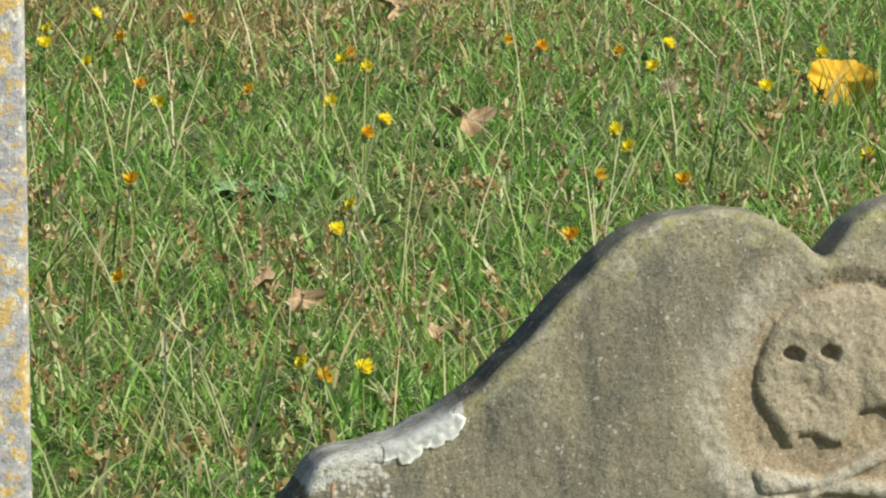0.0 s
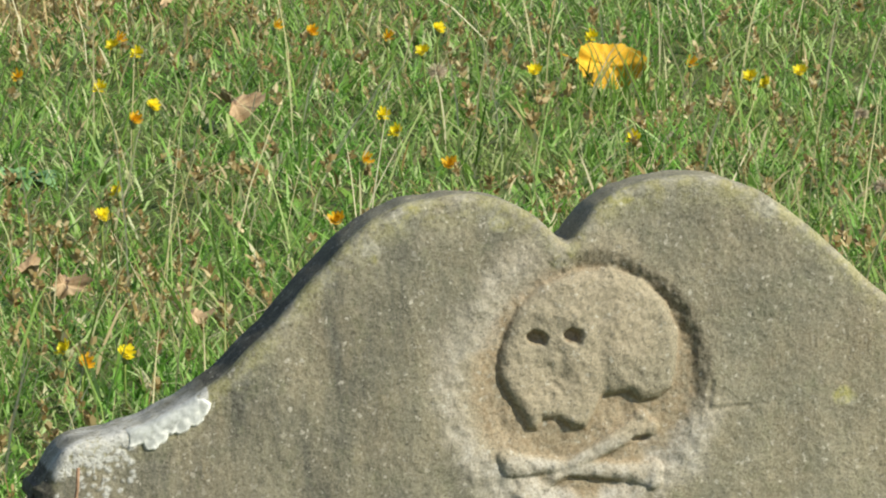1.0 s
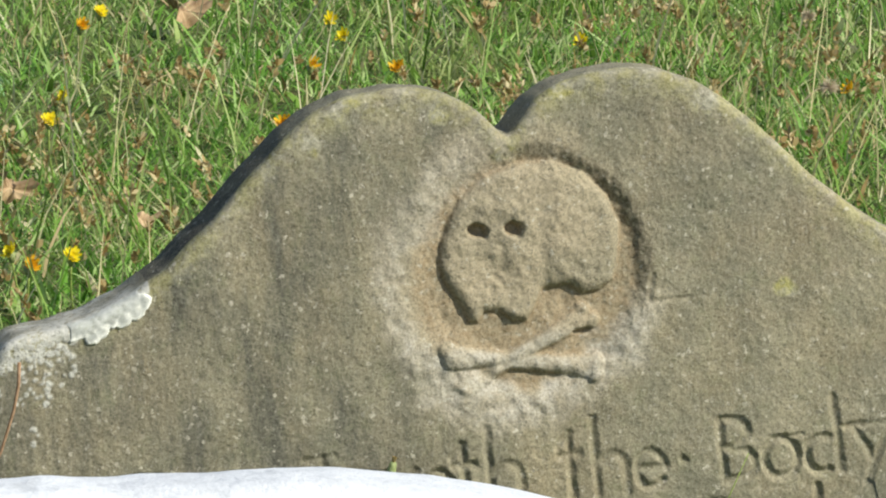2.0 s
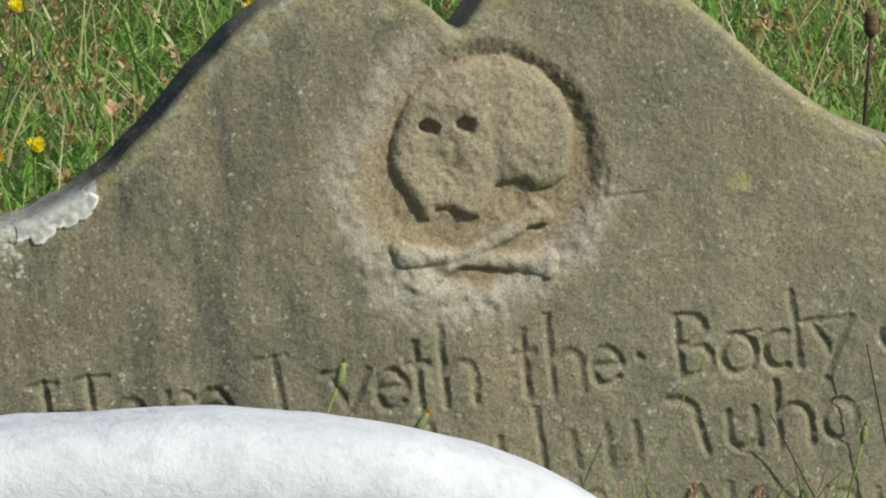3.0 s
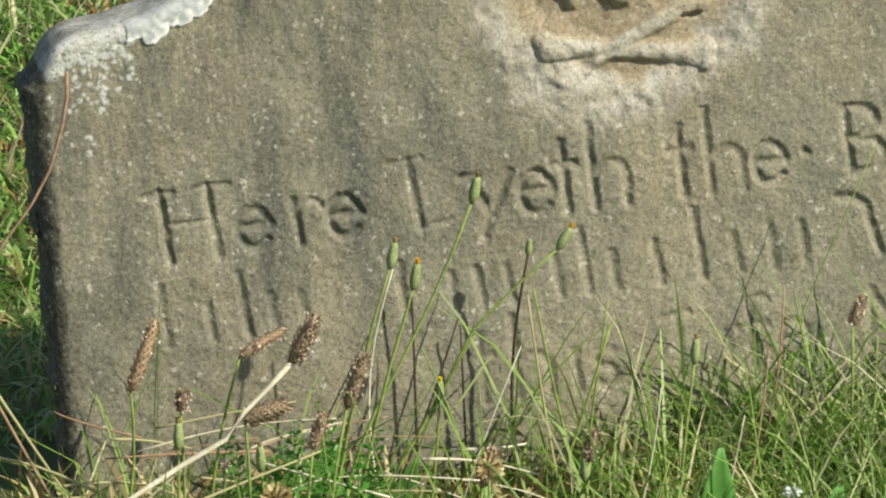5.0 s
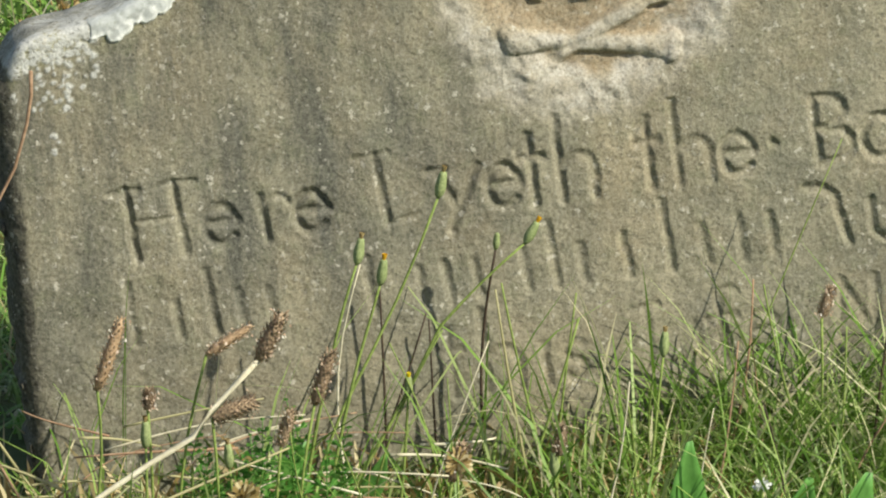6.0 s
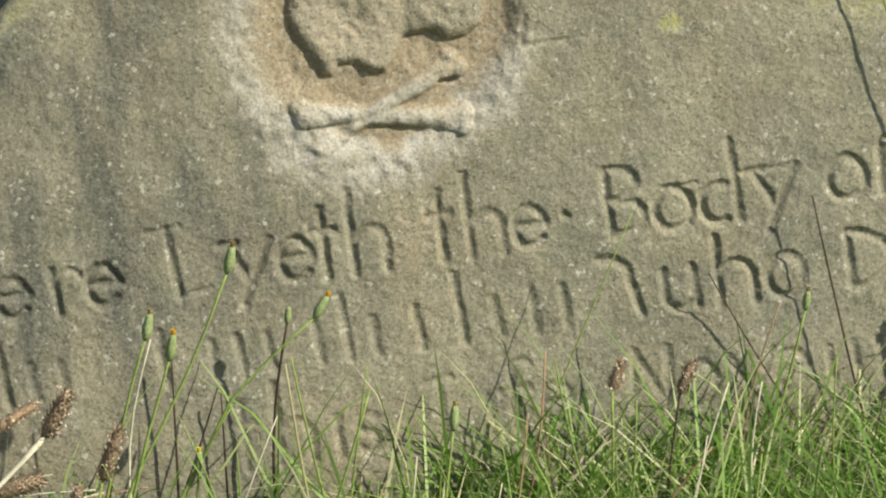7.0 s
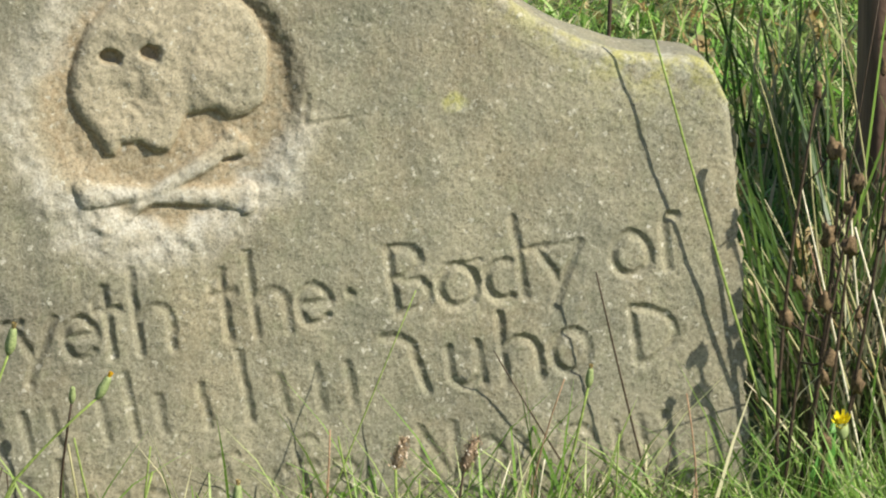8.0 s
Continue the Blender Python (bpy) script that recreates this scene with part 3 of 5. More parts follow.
    lobe = np.where((u < -0.346) & (u > -0.397), 0.013 - drop, -0.02)
    for lu, lv, lr in LOBES:
        lobe = np.maximum(lobe, lr - np.hypot(bu - lu, bv - lv))
    patch = ease(-0.0004, 0.0012, lobe) * (drop > -0.01)
    rim_white = ease(-0.0005, 0.0008, lobe) * ease(0.0042, 0.0015, lobe)
    specks = np.full(u.shape, -0.02)
    g = np.random.default_rng(68)
    for k in range(230):
        su = g.uniform(-0.452, -0.394)
        deep = g.exponential(0.013) * (1.7 if -0.437 < su < -0.412 else 0.8)
        sv, sr = float(crest(np.array([su]))[0]) - deep, g.uniform(0.0012, 0.0042) * (1.0 if deep < 0.02 else 0.6)
        box = (np.abs(u - su) < 0.006) & (np.abs(v - sv) < 0.006)
        specks[box] = np.maximum(specks[box], sr - np.hypot(bu[box] - su, bv[box] - sv))
    lichen = np.maximum(patch, ease(-0.0006, 0.0008, specks))
    lichen = np.maximum(lichen, ease(0.009, 0.004, drop + 0.004 * value_noise(u, v, 0.006, 14)) * (u < -0.338) * (u > -0.452))
    # mask of the shade painted round the worn left corner
    side_shade = 0.95 * ease(-0.4505, -0.4575, u + 0.003 * value_noise(u, v, 0.012, 71))
    crust_depth = 0.0006 * lichen
    d -= crust_depth
    verts = np.stack([u, d, v], -1).reshape(-1, 3)
    idx = np.arange(nu * nv).reshape(nu, nv)
    faces = np.stack([idx[:-1, :-1], idx[1:, :-1], idx[1:, 1:], idx[:-1, 1:]], -1).reshape(-1, 4)
    # the edge of the slab and its back
    ring = np.concatenate([idx[0, :], idx[1:-1, -1], idx[-1, ::-1]])
    rv = verts[ring]
    layers, prev, base = [verts], ring, len(verts)
    steps = 14
    extra = []
    for k in range(1, steps + 1):
        f = k / steps
        lay = rv.copy()
        lay[:, 1] = rv[:, 1] + (THICK - rv[:, 1]) * f
        inset = 0.006 * ease(0.85, 1.0, f) - 0.001 * math.sin(math.pi * f)
        lay[:, 0] += (U_MID - lay[:, 0]) * inset * 2
        lay[:, 2] -= inset + 0.003 * f * ease(0.115, 0.15, rv[:, 2])
        n1 = value_noise(rv[:, 0] * 1.0 + rv[:, 2] * 1.3, np.full(len(rv), f * THICK), 0.012, 21)
        lay[:, 0] += 0.0010 * n1
        lay[:, 2] += 0.0010 * n1
        layers.append(lay)
        cur = np.arange(base, base + len(ring))
        extra.append(np.stack([prev[:-1], prev[1:], cur[1:], cur[:-1]], -1))
        prev, base = cur, base + len(ring)
    # back face: fan of quads across to the mid line
    mid = rv.copy()
    mid[:, 0], mid[:, 1] = U_MID, THICK
    mid[:, 2] = np.minimum(mid[:, 2], 0.10)
    layers.append(mid)
    cur = np.arange(base, base + len(ring))
    extra.append(np.stack([prev[:-1], prev[1:], cur[1:], cur[:-1]], -1))
    allv = np.concatenate(layers)
    allf = np.concatenate([faces] + extra)
    rest = len(allv) - len(verts)
    # the same painted shade along the left flank of the slab's edge
    flank_shade = 0.9 * ease(-0.18, -0.30, rv[:, 0]) * (1 - 0.8 * lichen.ravel()[ring] * ease(-0.03, 0.0, rv[:, 2]))

    def spread(field, tail=0.0):
        return np.concatenate([field.ravel(), np.full(rest, tail)])

    ends = np.concatenate([np.tile(lichen.ravel()[ring], steps) * (0.55 + 0.35 * value_noise(np.tile(rv[:, 0], steps), np.repeat(np.linspace(0, THICK, steps), len(ring)), 0.012, 65)) * np.tile(ease(-0.336, -0.356, rv[:, 0]), steps), np.zeros(len(ring))])
    # the left edge also takes more film, which deepens its painted shade
    attrs = {"film": np.concatenate([film.ravel(), np.tile(0.15 + 0.8 * ease(-0.02, -0.22, rv[:, 0]), steps + 1)]), "halo": spread(halo), "ochre": spread(ochre), "crust": spread(pale), "wall_brown": spread(wall_brown), "side_shade": np.concatenate([side_shade.ravel(), np.tile(flank_shade, steps + 1)]),
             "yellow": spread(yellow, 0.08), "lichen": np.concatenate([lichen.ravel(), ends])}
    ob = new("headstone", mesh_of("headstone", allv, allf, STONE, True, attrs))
    ob.matrix_world = STONE_POSE
    # the lichen crust, a thin raised layer on the shoulder
    flat = patch.ravel()
    on = flat[faces].max(1) > 0.35
    used = np.unique(faces[on])
    place = np.full(len(verts), -1)
    place[used] = np.arange(len(used))
    skin = verts[used].copy()
    skin[:, 1] -= 0.0016 * ease(0.35, 0.8, flat[used]) - 0.0005 + 0.0004 * value_noise(skin[:, 0], skin[:, 2], 0.004, 17)
    crust = new("lichen_crust", mesh_of("lichen_crust", skin, place[faces[on]], LICHEN, True, {"rim": rim_white.ravel()[used]}))
    crust.parent = ob
    tagged(crust, "pale grey lichen crust with a lobed rim")
    return tagged(ob, "tilted grey-brown sandstone headstone carved with skull, crossed bones and lettering", "headstone", "gravestones")


build_headstone()


# ---- the other stones ----
def slab(name, width, height, thick, round_top, material, label, m, bevel=0.012, worn=0.0):
    """A headstone slab with a rounded top, standing on z = 0."""
    prof = [(-width / 2, -0.25)]
    n = 140
    for i in range(n + 1):
        x = -width / 2 + width * i / n
        q = abs(2 * i / n - 1)
        prof.append((x, height - round_top * (1 - (1 - q ** 3.0) ** 0.5) + worn * float(value_noise(np.array([x]), np.array([0.0]), 0.035, 81)[0] + 0.5 * value_noise(np.array([x]), np.array([0.0]), 0.011, 82)[0])))
    prof.append((width / 2, -0.25))
    bm = bmesh.new()
    front = [bm.verts.new((x, 0, z)) for x, z in prof]
    face = bm.faces.new(front)
    got = bmesh.ops.extrude_face_region(bm, geom=[face])
    for g in got["geom"]:
        if isinstance(g, bmesh.types.BMVert):
            g.co.y += thick
    bmesh.ops.recalc_face_normals(bm, faces=bm.faces)
    rimmed = [e for e in bm.edges if len(e.link_faces) == 2 and e.calc_face_angle(0) > 0.9 and abs(e.verts[0].co.y - e.verts[1].co.y) < 1e-6]
    bmesh.ops.bevel(bm, geom=rimmed, offset=bevel, segments=6, profile=0.5, affect="EDGES")
    ob = part(name, bm, material)
    for p in ob.data.polygons:
        p.use_smooth = len(p.vertices) <= 4
    ob.matrix_world = m
    return tagged(ob, label, "headstone", "gravestones")


slab("headstone", 0.54, 0.814, 0.06, 0.19, MARBLE, "sunlit white marble headstone with a rounded top", pose(-0.70, -2.32, -0.001, 0, 0, 0), 0.022, 0.0012)
slab("headstone", 0.60, 1.15, 0.10, 0.10, LICHEN_STONE, "grey headstone spotted with orange and white lichen", pose(-0.966, -0.32, 0, 0, -1.2, 0), 0.008, 0.001)
slab("headstone", 0.42, 0.62, 0.09, 0.05, BROWN, "weathered brown stone marker standing in tall weeds", pose(0.810, 0.72, 0, 0, 1, -6), 0.01)

# ---- ground ----
gx = np.concatenate([[-400, -60, -12], np.linspace(-3, 4, 60), [12, 60, 400]])
gy = np.concatenate([[-400, -60, -12], np.linspace(-3, 10, 90), [20, 60, 400]])
gu, gv = np.meshgrid(gx, gy, indexing="ij")


def ground_z(x, y):
    """Low bumps, and the swelling of the grave in front of the carved stone."""
    swell = 0.062 * ease(0.55, 0.05, y) * ease(-1.7, -1.0, y) * ease(-1.3, -0.6, x) * ease(1.3, 0.7, x)
    return swell + 0.012 * value_noise(x, y, 0.6, 31) + 0.006 * value_noise(x, y, 0.2, 32)


gz = ground_z(gu, gv)
gi = np.arange(gu.size).reshape(gu.shape)
gf = np.stack([gi[:-1, :-1], gi[1:, :-1], gi[1:, 1:], gi[:-1, 1:]], -1).reshape(-1, 4)
tagged(new("ground", mesh_of("ground", np.stack([gu, gv, gz], -1).reshape(-1, 3), gf, SOIL)), "green churchyard turf with soil between the grass", "ground", kind="structure")


# ---- grass ----
def blades(name, x, y, length, width, lean, material, label, seed, curl=0.5, up=None):
    """One object of many bowed blades that taper to a tip."""
    rng = np.random.default_rng(seed)
    n = len(x)
    turn = rng.uniform(0, 2 * np.pi, n)
    away = rng.uniform(0, 2 * np.pi, n)
    tilt = np.abs(rng.normal(0, lean, n))
    dx, dy = np.cos(away), np.sin(away)
    z0 = ground_z(x, y) - 0.005 if up is None else up
    base = np.stack([x, y, z0 + 0 * x], -1)
    side = np.stack([np.cos(turn), np.sin(turn), 0 * turn], -1)
    out = np.stack([dx, dy, 0 * dx], -1)
    rows = []
    bow = rng.uniform(0.2, 1.0, n) * curl
    for f, w in ((0.0, 0.8), (0.4, 1.0), (0.75, 0.7), (1.0, 0.0)):
        ang = tilt + bow * f
        p = base + out * (np.sin(ang) * length * f)[:, None]
        p[:, 2] += np.cos(ang) * length * f
        if w:
            rows += [p - side * (width * w / 2)[:, None], p + side * (width * w / 2)[:, None]]
        else:
            rows.append(p)
    verts = np.stack(rows, 1).reshape(-1, 3)
    k = np.arange(n)[:, None] * 7
    tri = np.array([[0, 1, 3], [0, 3, 2], [2, 3, 5], [2, 5, 4], [4, 5, 6]])
    faces = (k[:, :, None] + tri[None]).reshape(-1, 3)
    ob = new(name, mesh_of(name, verts, faces, material))
    return tagged(ob, label, "grass", kind="stuff")


rng = np.random.default_rng(5)


def wedge(n, y0, y1, power=1.0):
    """Random spots on the strip of lawn that opens away from the stones."""
    y = y0 + (y1 - y0) * rng.random(n) ** power
    lo, hi = -1.15 + 0.075 * (y + 4.3), -0.85 + 0.30 * (y + 4.3)
    return lo + (hi - lo) * rng.random(n), y


def clumped(x, y, cell, seed, keep):
    f = value_noise(x, y, cell, seed) * 0.5 + 0.5
    ok = rng.random(len(x)) < np.clip(keep + f, 0, 1)
    return x[ok], y[ok]


x, y = clumped(*wedge(260000, 0.12, 8.0), 0.11, 41, 0.30)
open_turf = (x < 0.27) | (y > 0.8)
x, y = x[open_turf], y[open_turf]
tall = np.clip(0.55 + 0.7 * (value_noise(x, y, 0.16, 42) * 0.5 + 0.5), 0.4, 1.3)
blades("lawn_grass", x, y, tall * np.where(rng.random(len(x)) < 0.05, 1.7, 1.0) * rng.uniform(0.018, 0.064, len(x)), rng.uniform(0.0015, 0.0043, len(x)), 0.75, GRASS, "short green lawn grass mixed with dry blades", 6, 1.0)
x, y = wedge(9000, 0.3, 8.0)
x, y = clumped(x, y, 0.25, 47, 0.0)
blades("herb_leaves", x, y, rng.uniform(0.015, 0.05, len(x)), rng.uniform(0.006, 0.013, len(x)), 0.9, LONG, "small broad herb leaves in the lawn", 16, 0.8)
x, y = clumped(*wedge(2200, 0.3, 8.0), 0.5, 49, 0.0)
blades("green_stalks", x, y, rng.uniform(0.07, 0.20, len(x)), rng.uniform(0.0018, 0.0036, len(x)), 0.40, LONG, "long green grass stalks in the lawn", 27, 0.4)
x, y = clumped(*wedge(1900, 0.3, 8.0), 0.5, 50, 0.0)
blades("grass_stalks", x, y, rng.uniform(0.08, 0.27, len(x)), rng.uniform(0.0014, 0.0026, len(x)), 0.45, STRAW, "thin pale dry grass stalks in the lawn", 7, 0.3)
x, y = wedge(26000, 0.3, 8.0)
x, y = clumped(x, y, 0.20, 48, -0.12)
blades("dry_litter", x, y, rng.uniform(0.015, 0.060, len(x)), rng.uniform(0.0015, 0.006, len(x)), 0.9, HEADS, "brown dry clippings lying in the lawn", 17, 0.6)
x, y = rng.normal(0.10, 0.22, 2600), rng.normal(4.62, 0.20, 2600)
blades("hay_patch", x, y, rng.uniform(0.02, 0.07, 2600), rng.uniform(0.002, 0.006, 2600), 1.0, HEADS, "patch of brown withered grass in the lawn", 18, 0.6)
# long tufts in front of the carved stone and along its foot
x = rng.uniform(-0.48, 0.80, 20500)
y = -0.015 - 0.55 * rng.random(20500) ** 1.3
ok = rng.random(20500) < np.clip(0.34 + 0.76 * ease(-0.2, 0.10, x), 0, 1) * (0.25 + 0.75 * ease(-0.47, -0.40, x))
x, y = x[ok], y[ok]
high = (0.060 + 0.065 * ease(-0.20, 0.02, x) + 0.02 * ease(0.2, 0.32, x)) * rng.uniform(0.40, 1.15, len(x)) * (0.85 + 0.45 * value_noise(x, y, 0.06, 44))
far = rng.random(len(x)) < 0.10
high = np.where(far, rng.uniform(0.11, 0.20, len(x)), high)
blades("long_grass", x, y, high, rng.uniform(0.0010, 0.0029, len(x)), 0.40, LONG, "long green grass along the foot of the headstone", 8, 0.9)
# tall growth beside and behind the stone's right edge
x, y = rng.uniform(0.33, 1.15, 5000), rng.uniform(-0.10, 1.1, 5000)
keep = (y < 0.0) | (x > 0.54)
x, y = x[keep][:3000], y[keep][:3000]
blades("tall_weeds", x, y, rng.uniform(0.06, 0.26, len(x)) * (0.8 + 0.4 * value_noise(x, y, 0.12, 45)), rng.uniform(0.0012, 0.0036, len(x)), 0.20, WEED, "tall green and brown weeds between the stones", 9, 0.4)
# withered growth whose colour holds the shade between the stems
x, y = rng.uniform(0.38, 1.00, 5200), rng.uniform(0.10, 0.55, 5200)
keep = x > 0.345 + 0.236 * y
x, y = x[keep], y[keep]
blades("withered_weeds", x, y, rng.uniform(0.06, 0.20, len(x)) * (0.8 + 0.4 * value_noise(x, y, 0.12, 45)), rng.uniform(0.0010, 0.0032, len(x)), 0.22, DEADW_SHADED, "dense withered brown weeds beside the headstone, darkened with deep shade", 10, 0.5)
x, y = rng.uniform(0.42, 0.98, 60), rng.uniform(-0.06, 0.35, 60)
blades("pale_stalks", x, y, rng.uniform(0.25, 0.50, 60), rng.uniform(0.0016, 0.0028, 60), 0.14, STRAW, "pale dry stalks leaning beside the headstone", 21, 0.35)
x, y = rng.uniform(0.37, 0.62, 700), rng.uniform(-0.22, 0.0, 700)
blades("side_grass", x, y, rng.uniform(0.06, 0.165, 700), rng.uniform(0.0012, 0.0034, 700), 0.45, GRASS, "bright green grass tufts beside the headstone", 22, 0.8)
x, y = rng.uniform(-0.50, 0.02, 900), rng.uniform(-0.24, -0.01, 900)
blades("brown_litter", x, y, rng.uniform(0.02, 0.075, 900), rng.uniform(0.0015, 0.0055, 900), 0.95, HEADS, "brown dry litter at the foot of the headstone", 23, 0.6)
y = rng.uniform(0.06, 0.50, 85)
x = 0.345 + 0.236 * y + rng.uniform(0.0, 0.075, 85)
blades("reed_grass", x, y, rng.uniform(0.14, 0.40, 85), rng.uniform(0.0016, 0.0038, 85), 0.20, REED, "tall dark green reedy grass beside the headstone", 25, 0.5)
# turf round about
x, y = rng.uniform(-3.0, 4.0, 110000), rng.uniform(-3.0, 8.5, 110000)
lo, hi = -1.10 + 0.075 * (y + 4.3), -0.90 + 0.30 * (y + 4.3)
keep = ((x < lo) | (x > hi) | (y < -0.55)) & ~((np.abs(y - 0.05) < 0.09) & (np.abs(x + 0.07) < 0.42))
x, y = x[keep], y[keep]
blades("outer_turf", x, y, rng.uniform(0.025, 0.075, len(x)), rng.uniform(0.003, 0.007, len(x)), 0.75, GRASS, "green turf grass round the headstones", 24, 0.9)


def seed_heads(name, x, y, height, long, wide, material, label, seed):
    """Withered heads of a dozen ragged scales each, on thin stalks, one object."""
    g = np.random.default_rng(seed)
    n, scales = len(x), 14
    lean = g.normal(0, 0.35, (n, 2))
    up = np.stack([lean[:, 0], lean[:, 1], np.ones(n)], -1)
    up /= np.linalg.norm(up, axis=1, keepdims=True)
    foot = np.stack([x, y, ground_z(x, y)], -1)
    mid = foot + up * height[:, None]
    verts, faces = [], []
    for k in range(scales):
        out = g.normal(0, 1, (n, 3))
        out[:, 2] = np.abs(out[:, 2]) * 0.6
        out /= np.linalg.norm(out, axis=1, keepdims=True)
        side = np.cross(out, g.normal(0, 1, (n, 3)))
        side /= np.linalg.norm(side, axis=1, keepdims=True)
        root = mid + up * (long * (k / scales - 0.5))[:, None] + out * (wide * 0.12)[:, None]
        tip = root + out * (wide * g.uniform(0.35, 0.75, n))[:, None] + up * (long * g.uniform(0.0, 0.35, n))[:, None]
        w = (wide * g.uniform(0.14, 0.30, n))[:, None]
        base = len(verts) * n
        verts += [root - side * w * 0.6, root + side * w * 0.6, root * 0.45 + tip * 0.55 + side * w, tip, root * 0.45 + tip * 0.55 - side * w]
        r = np.arange(n)
        faces += [np.stack([base + r, base + n + r, base + 2 * n + r], -1), np.stack([base + r, base + 2 * n + r, base + 4 * n + r], -1),
                  np.stack([base + 4 * n + r, base + 2 * n + r, base + 3 * n + r], -1)]
    base, r = len(verts) * n, np.arange(n)
    a = np.stack([np.full(n, 0.0007), np.zeros(n), np.zeros(n)], -1)
    verts += [foot - a, foot + a, mid]
    faces.append(np.stack([base + r, base + n + r, base + 2 * n + r], -1))
    return tagged(new(name, mesh_of(name, np.concatenate(verts), np.concatenate(faces), material, False)), label, "seed heads", kind="stuff")


x, y = clumped(*wedge(5200, 0.5, 8.0), 0.26, 46, -0.12)
seed_heads("lawn_seed_heads", x, y, rng.uniform(0.03, 0.085, len(x)), rng.uniform(0.010, 0.024, len(x)), rng.uniform(0.007, 0.015, len(x)), HEADS, "brown withered flower heads standing in the lawn", 61)


# ---- flowers in the lawn ----
def petal(bm, m, length, width, cup):
    """One strap petal that rises by cup towards its blunt tip."""
    rows = []
    for f, w in ((0.15, 0.45), (0.6, 1.0), (0.92, 0.9), (1.0, 0.45)):
        z = cup * f * f * length
        rows.append([bm.verts.new(m @ Vector((s * w * width / 2, f * length, z + 0.0004 * abs(s)))) for s in (-1, 0, 1)])
    for lo, hi in zip(rows, rows[1:]):
        for k in range(2):
            bm.faces.new((lo[k], lo[k + 1], hi[k + 1], hi[k]))


def lawn_flower(material, petals, size, open_by, label, seed):
    rnd = random.Random(seed)
    ob = new("hawkbit_flower")
    lean = (rnd.uniform(-0.015, 0.015), rnd.uniform(-0.02, 0.005))
    part("stem", tube(bend((0, 0, -0.06), (*lean, 0.0), 0.1, 5, seed), [0.0012] * 5 + [0.0016], 5), GREEN, ob)
    part("bud", tube([(*lean, -0.002), (*lean, 0.003), (*lean, 0.008)], [0.002, 0.0042, 0.0046], 8), BUDG, ob, "green cup under the petals")
    bm = bmesh.new()
    tip = pose(*lean, 0.008, rnd.uniform(40, 75), rnd.uniform(-25, 25), 0)
    for ring, share in ((0, 1.0), (1, 0.72), (2, 0.42)):
        for k in range(petals):
            m = tip @ pose(0, 0, 0.0006 * ring, 0, 0, 360 * (k + 0.5 * ring) / petals + rnd.uniform(-8, 8)) @ pose(0, 0, 0, rnd.uniform(-6, 12) + open_by * ring * 0.4, 0, 0)
            petal(bm, m, size * share * rnd.uniform(0.85, 1.1), size * 0.36, open_by / 60)
    part("petals", bm, material, ob)
    return tagged(ob, label, "flower", "flowers in the lawn")


YELLOW_AT = [(-0.142, 4.172), (-0.2, 4.029), (-0.225, 3.928), (-0.177, 3.754), (-0.133, 3.445), (0.173, 3.727), (0.153, 3.786), (0.083, 3.425), (0.121, 3.282), (0.009, 2.688), (-0.047, 2.522),
             (0.39, 3.193), (0.653, 3.494), (0.669, 2.989), (-0.133, 1.768), (-0.174, 1.8), (0.598, 3.889), (0.794, 3.804), (0.545, 3.679), (0.399, 3.087), (0.922, 3.427), (0.944, 3.402), (1.007, 3.505)]
ORANGE_AT = [(-0.012, 4.151), (-0.106, 3.989), (-0.141, 3.573), (-0.008, 3.525), (-0.229, 2.873), (-0.309, 2.259), (-0.185, 1.716), (0.291, 2.853), (0.414, 2.833), (0.514, 3.808), (0.425, 3.882),
             (0.145, 3.811), (0.216, 2.487), (0.372, 3.951), (0.084, 3.19), (0.866, 3.564), (1.111, 3.319), (0.904, 2.619)]
for spots, kinds in ((YELLOW_AT, [(YELLOW, 11, 0.0102, 25, "bright yellow open hawkbit flower in the lawn"), (YELLOW, 9, 0.0098, 35, "bright yellow half-open hawkbit flower in the lawn")]),
                     (ORANGE_AT, [(ORANGE, 10, 0.0105, 45, "orange fading hawkbit flower in the lawn"), (ORANGE, 8, 0.009, 70, "orange closing hawkbit flower in the lawn")])):
    rnd = random.Random(len(spots))
    made = [None] * len(kinds)
    for i, (fx, fy) in enumerate(spots):
        k = i % len(kinds)
        where = pose(fx, fy, 0.064 + rnd.uniform(-0.003, 0.005), 0, 0, rnd.uniform(-60, 60))
        if made[k] is None:
            made[k] = lawn_flower(*kinds[k], seed=i + 3)
            made[k].matrix_world = where
        else:
            copy_thing(made[k], where)


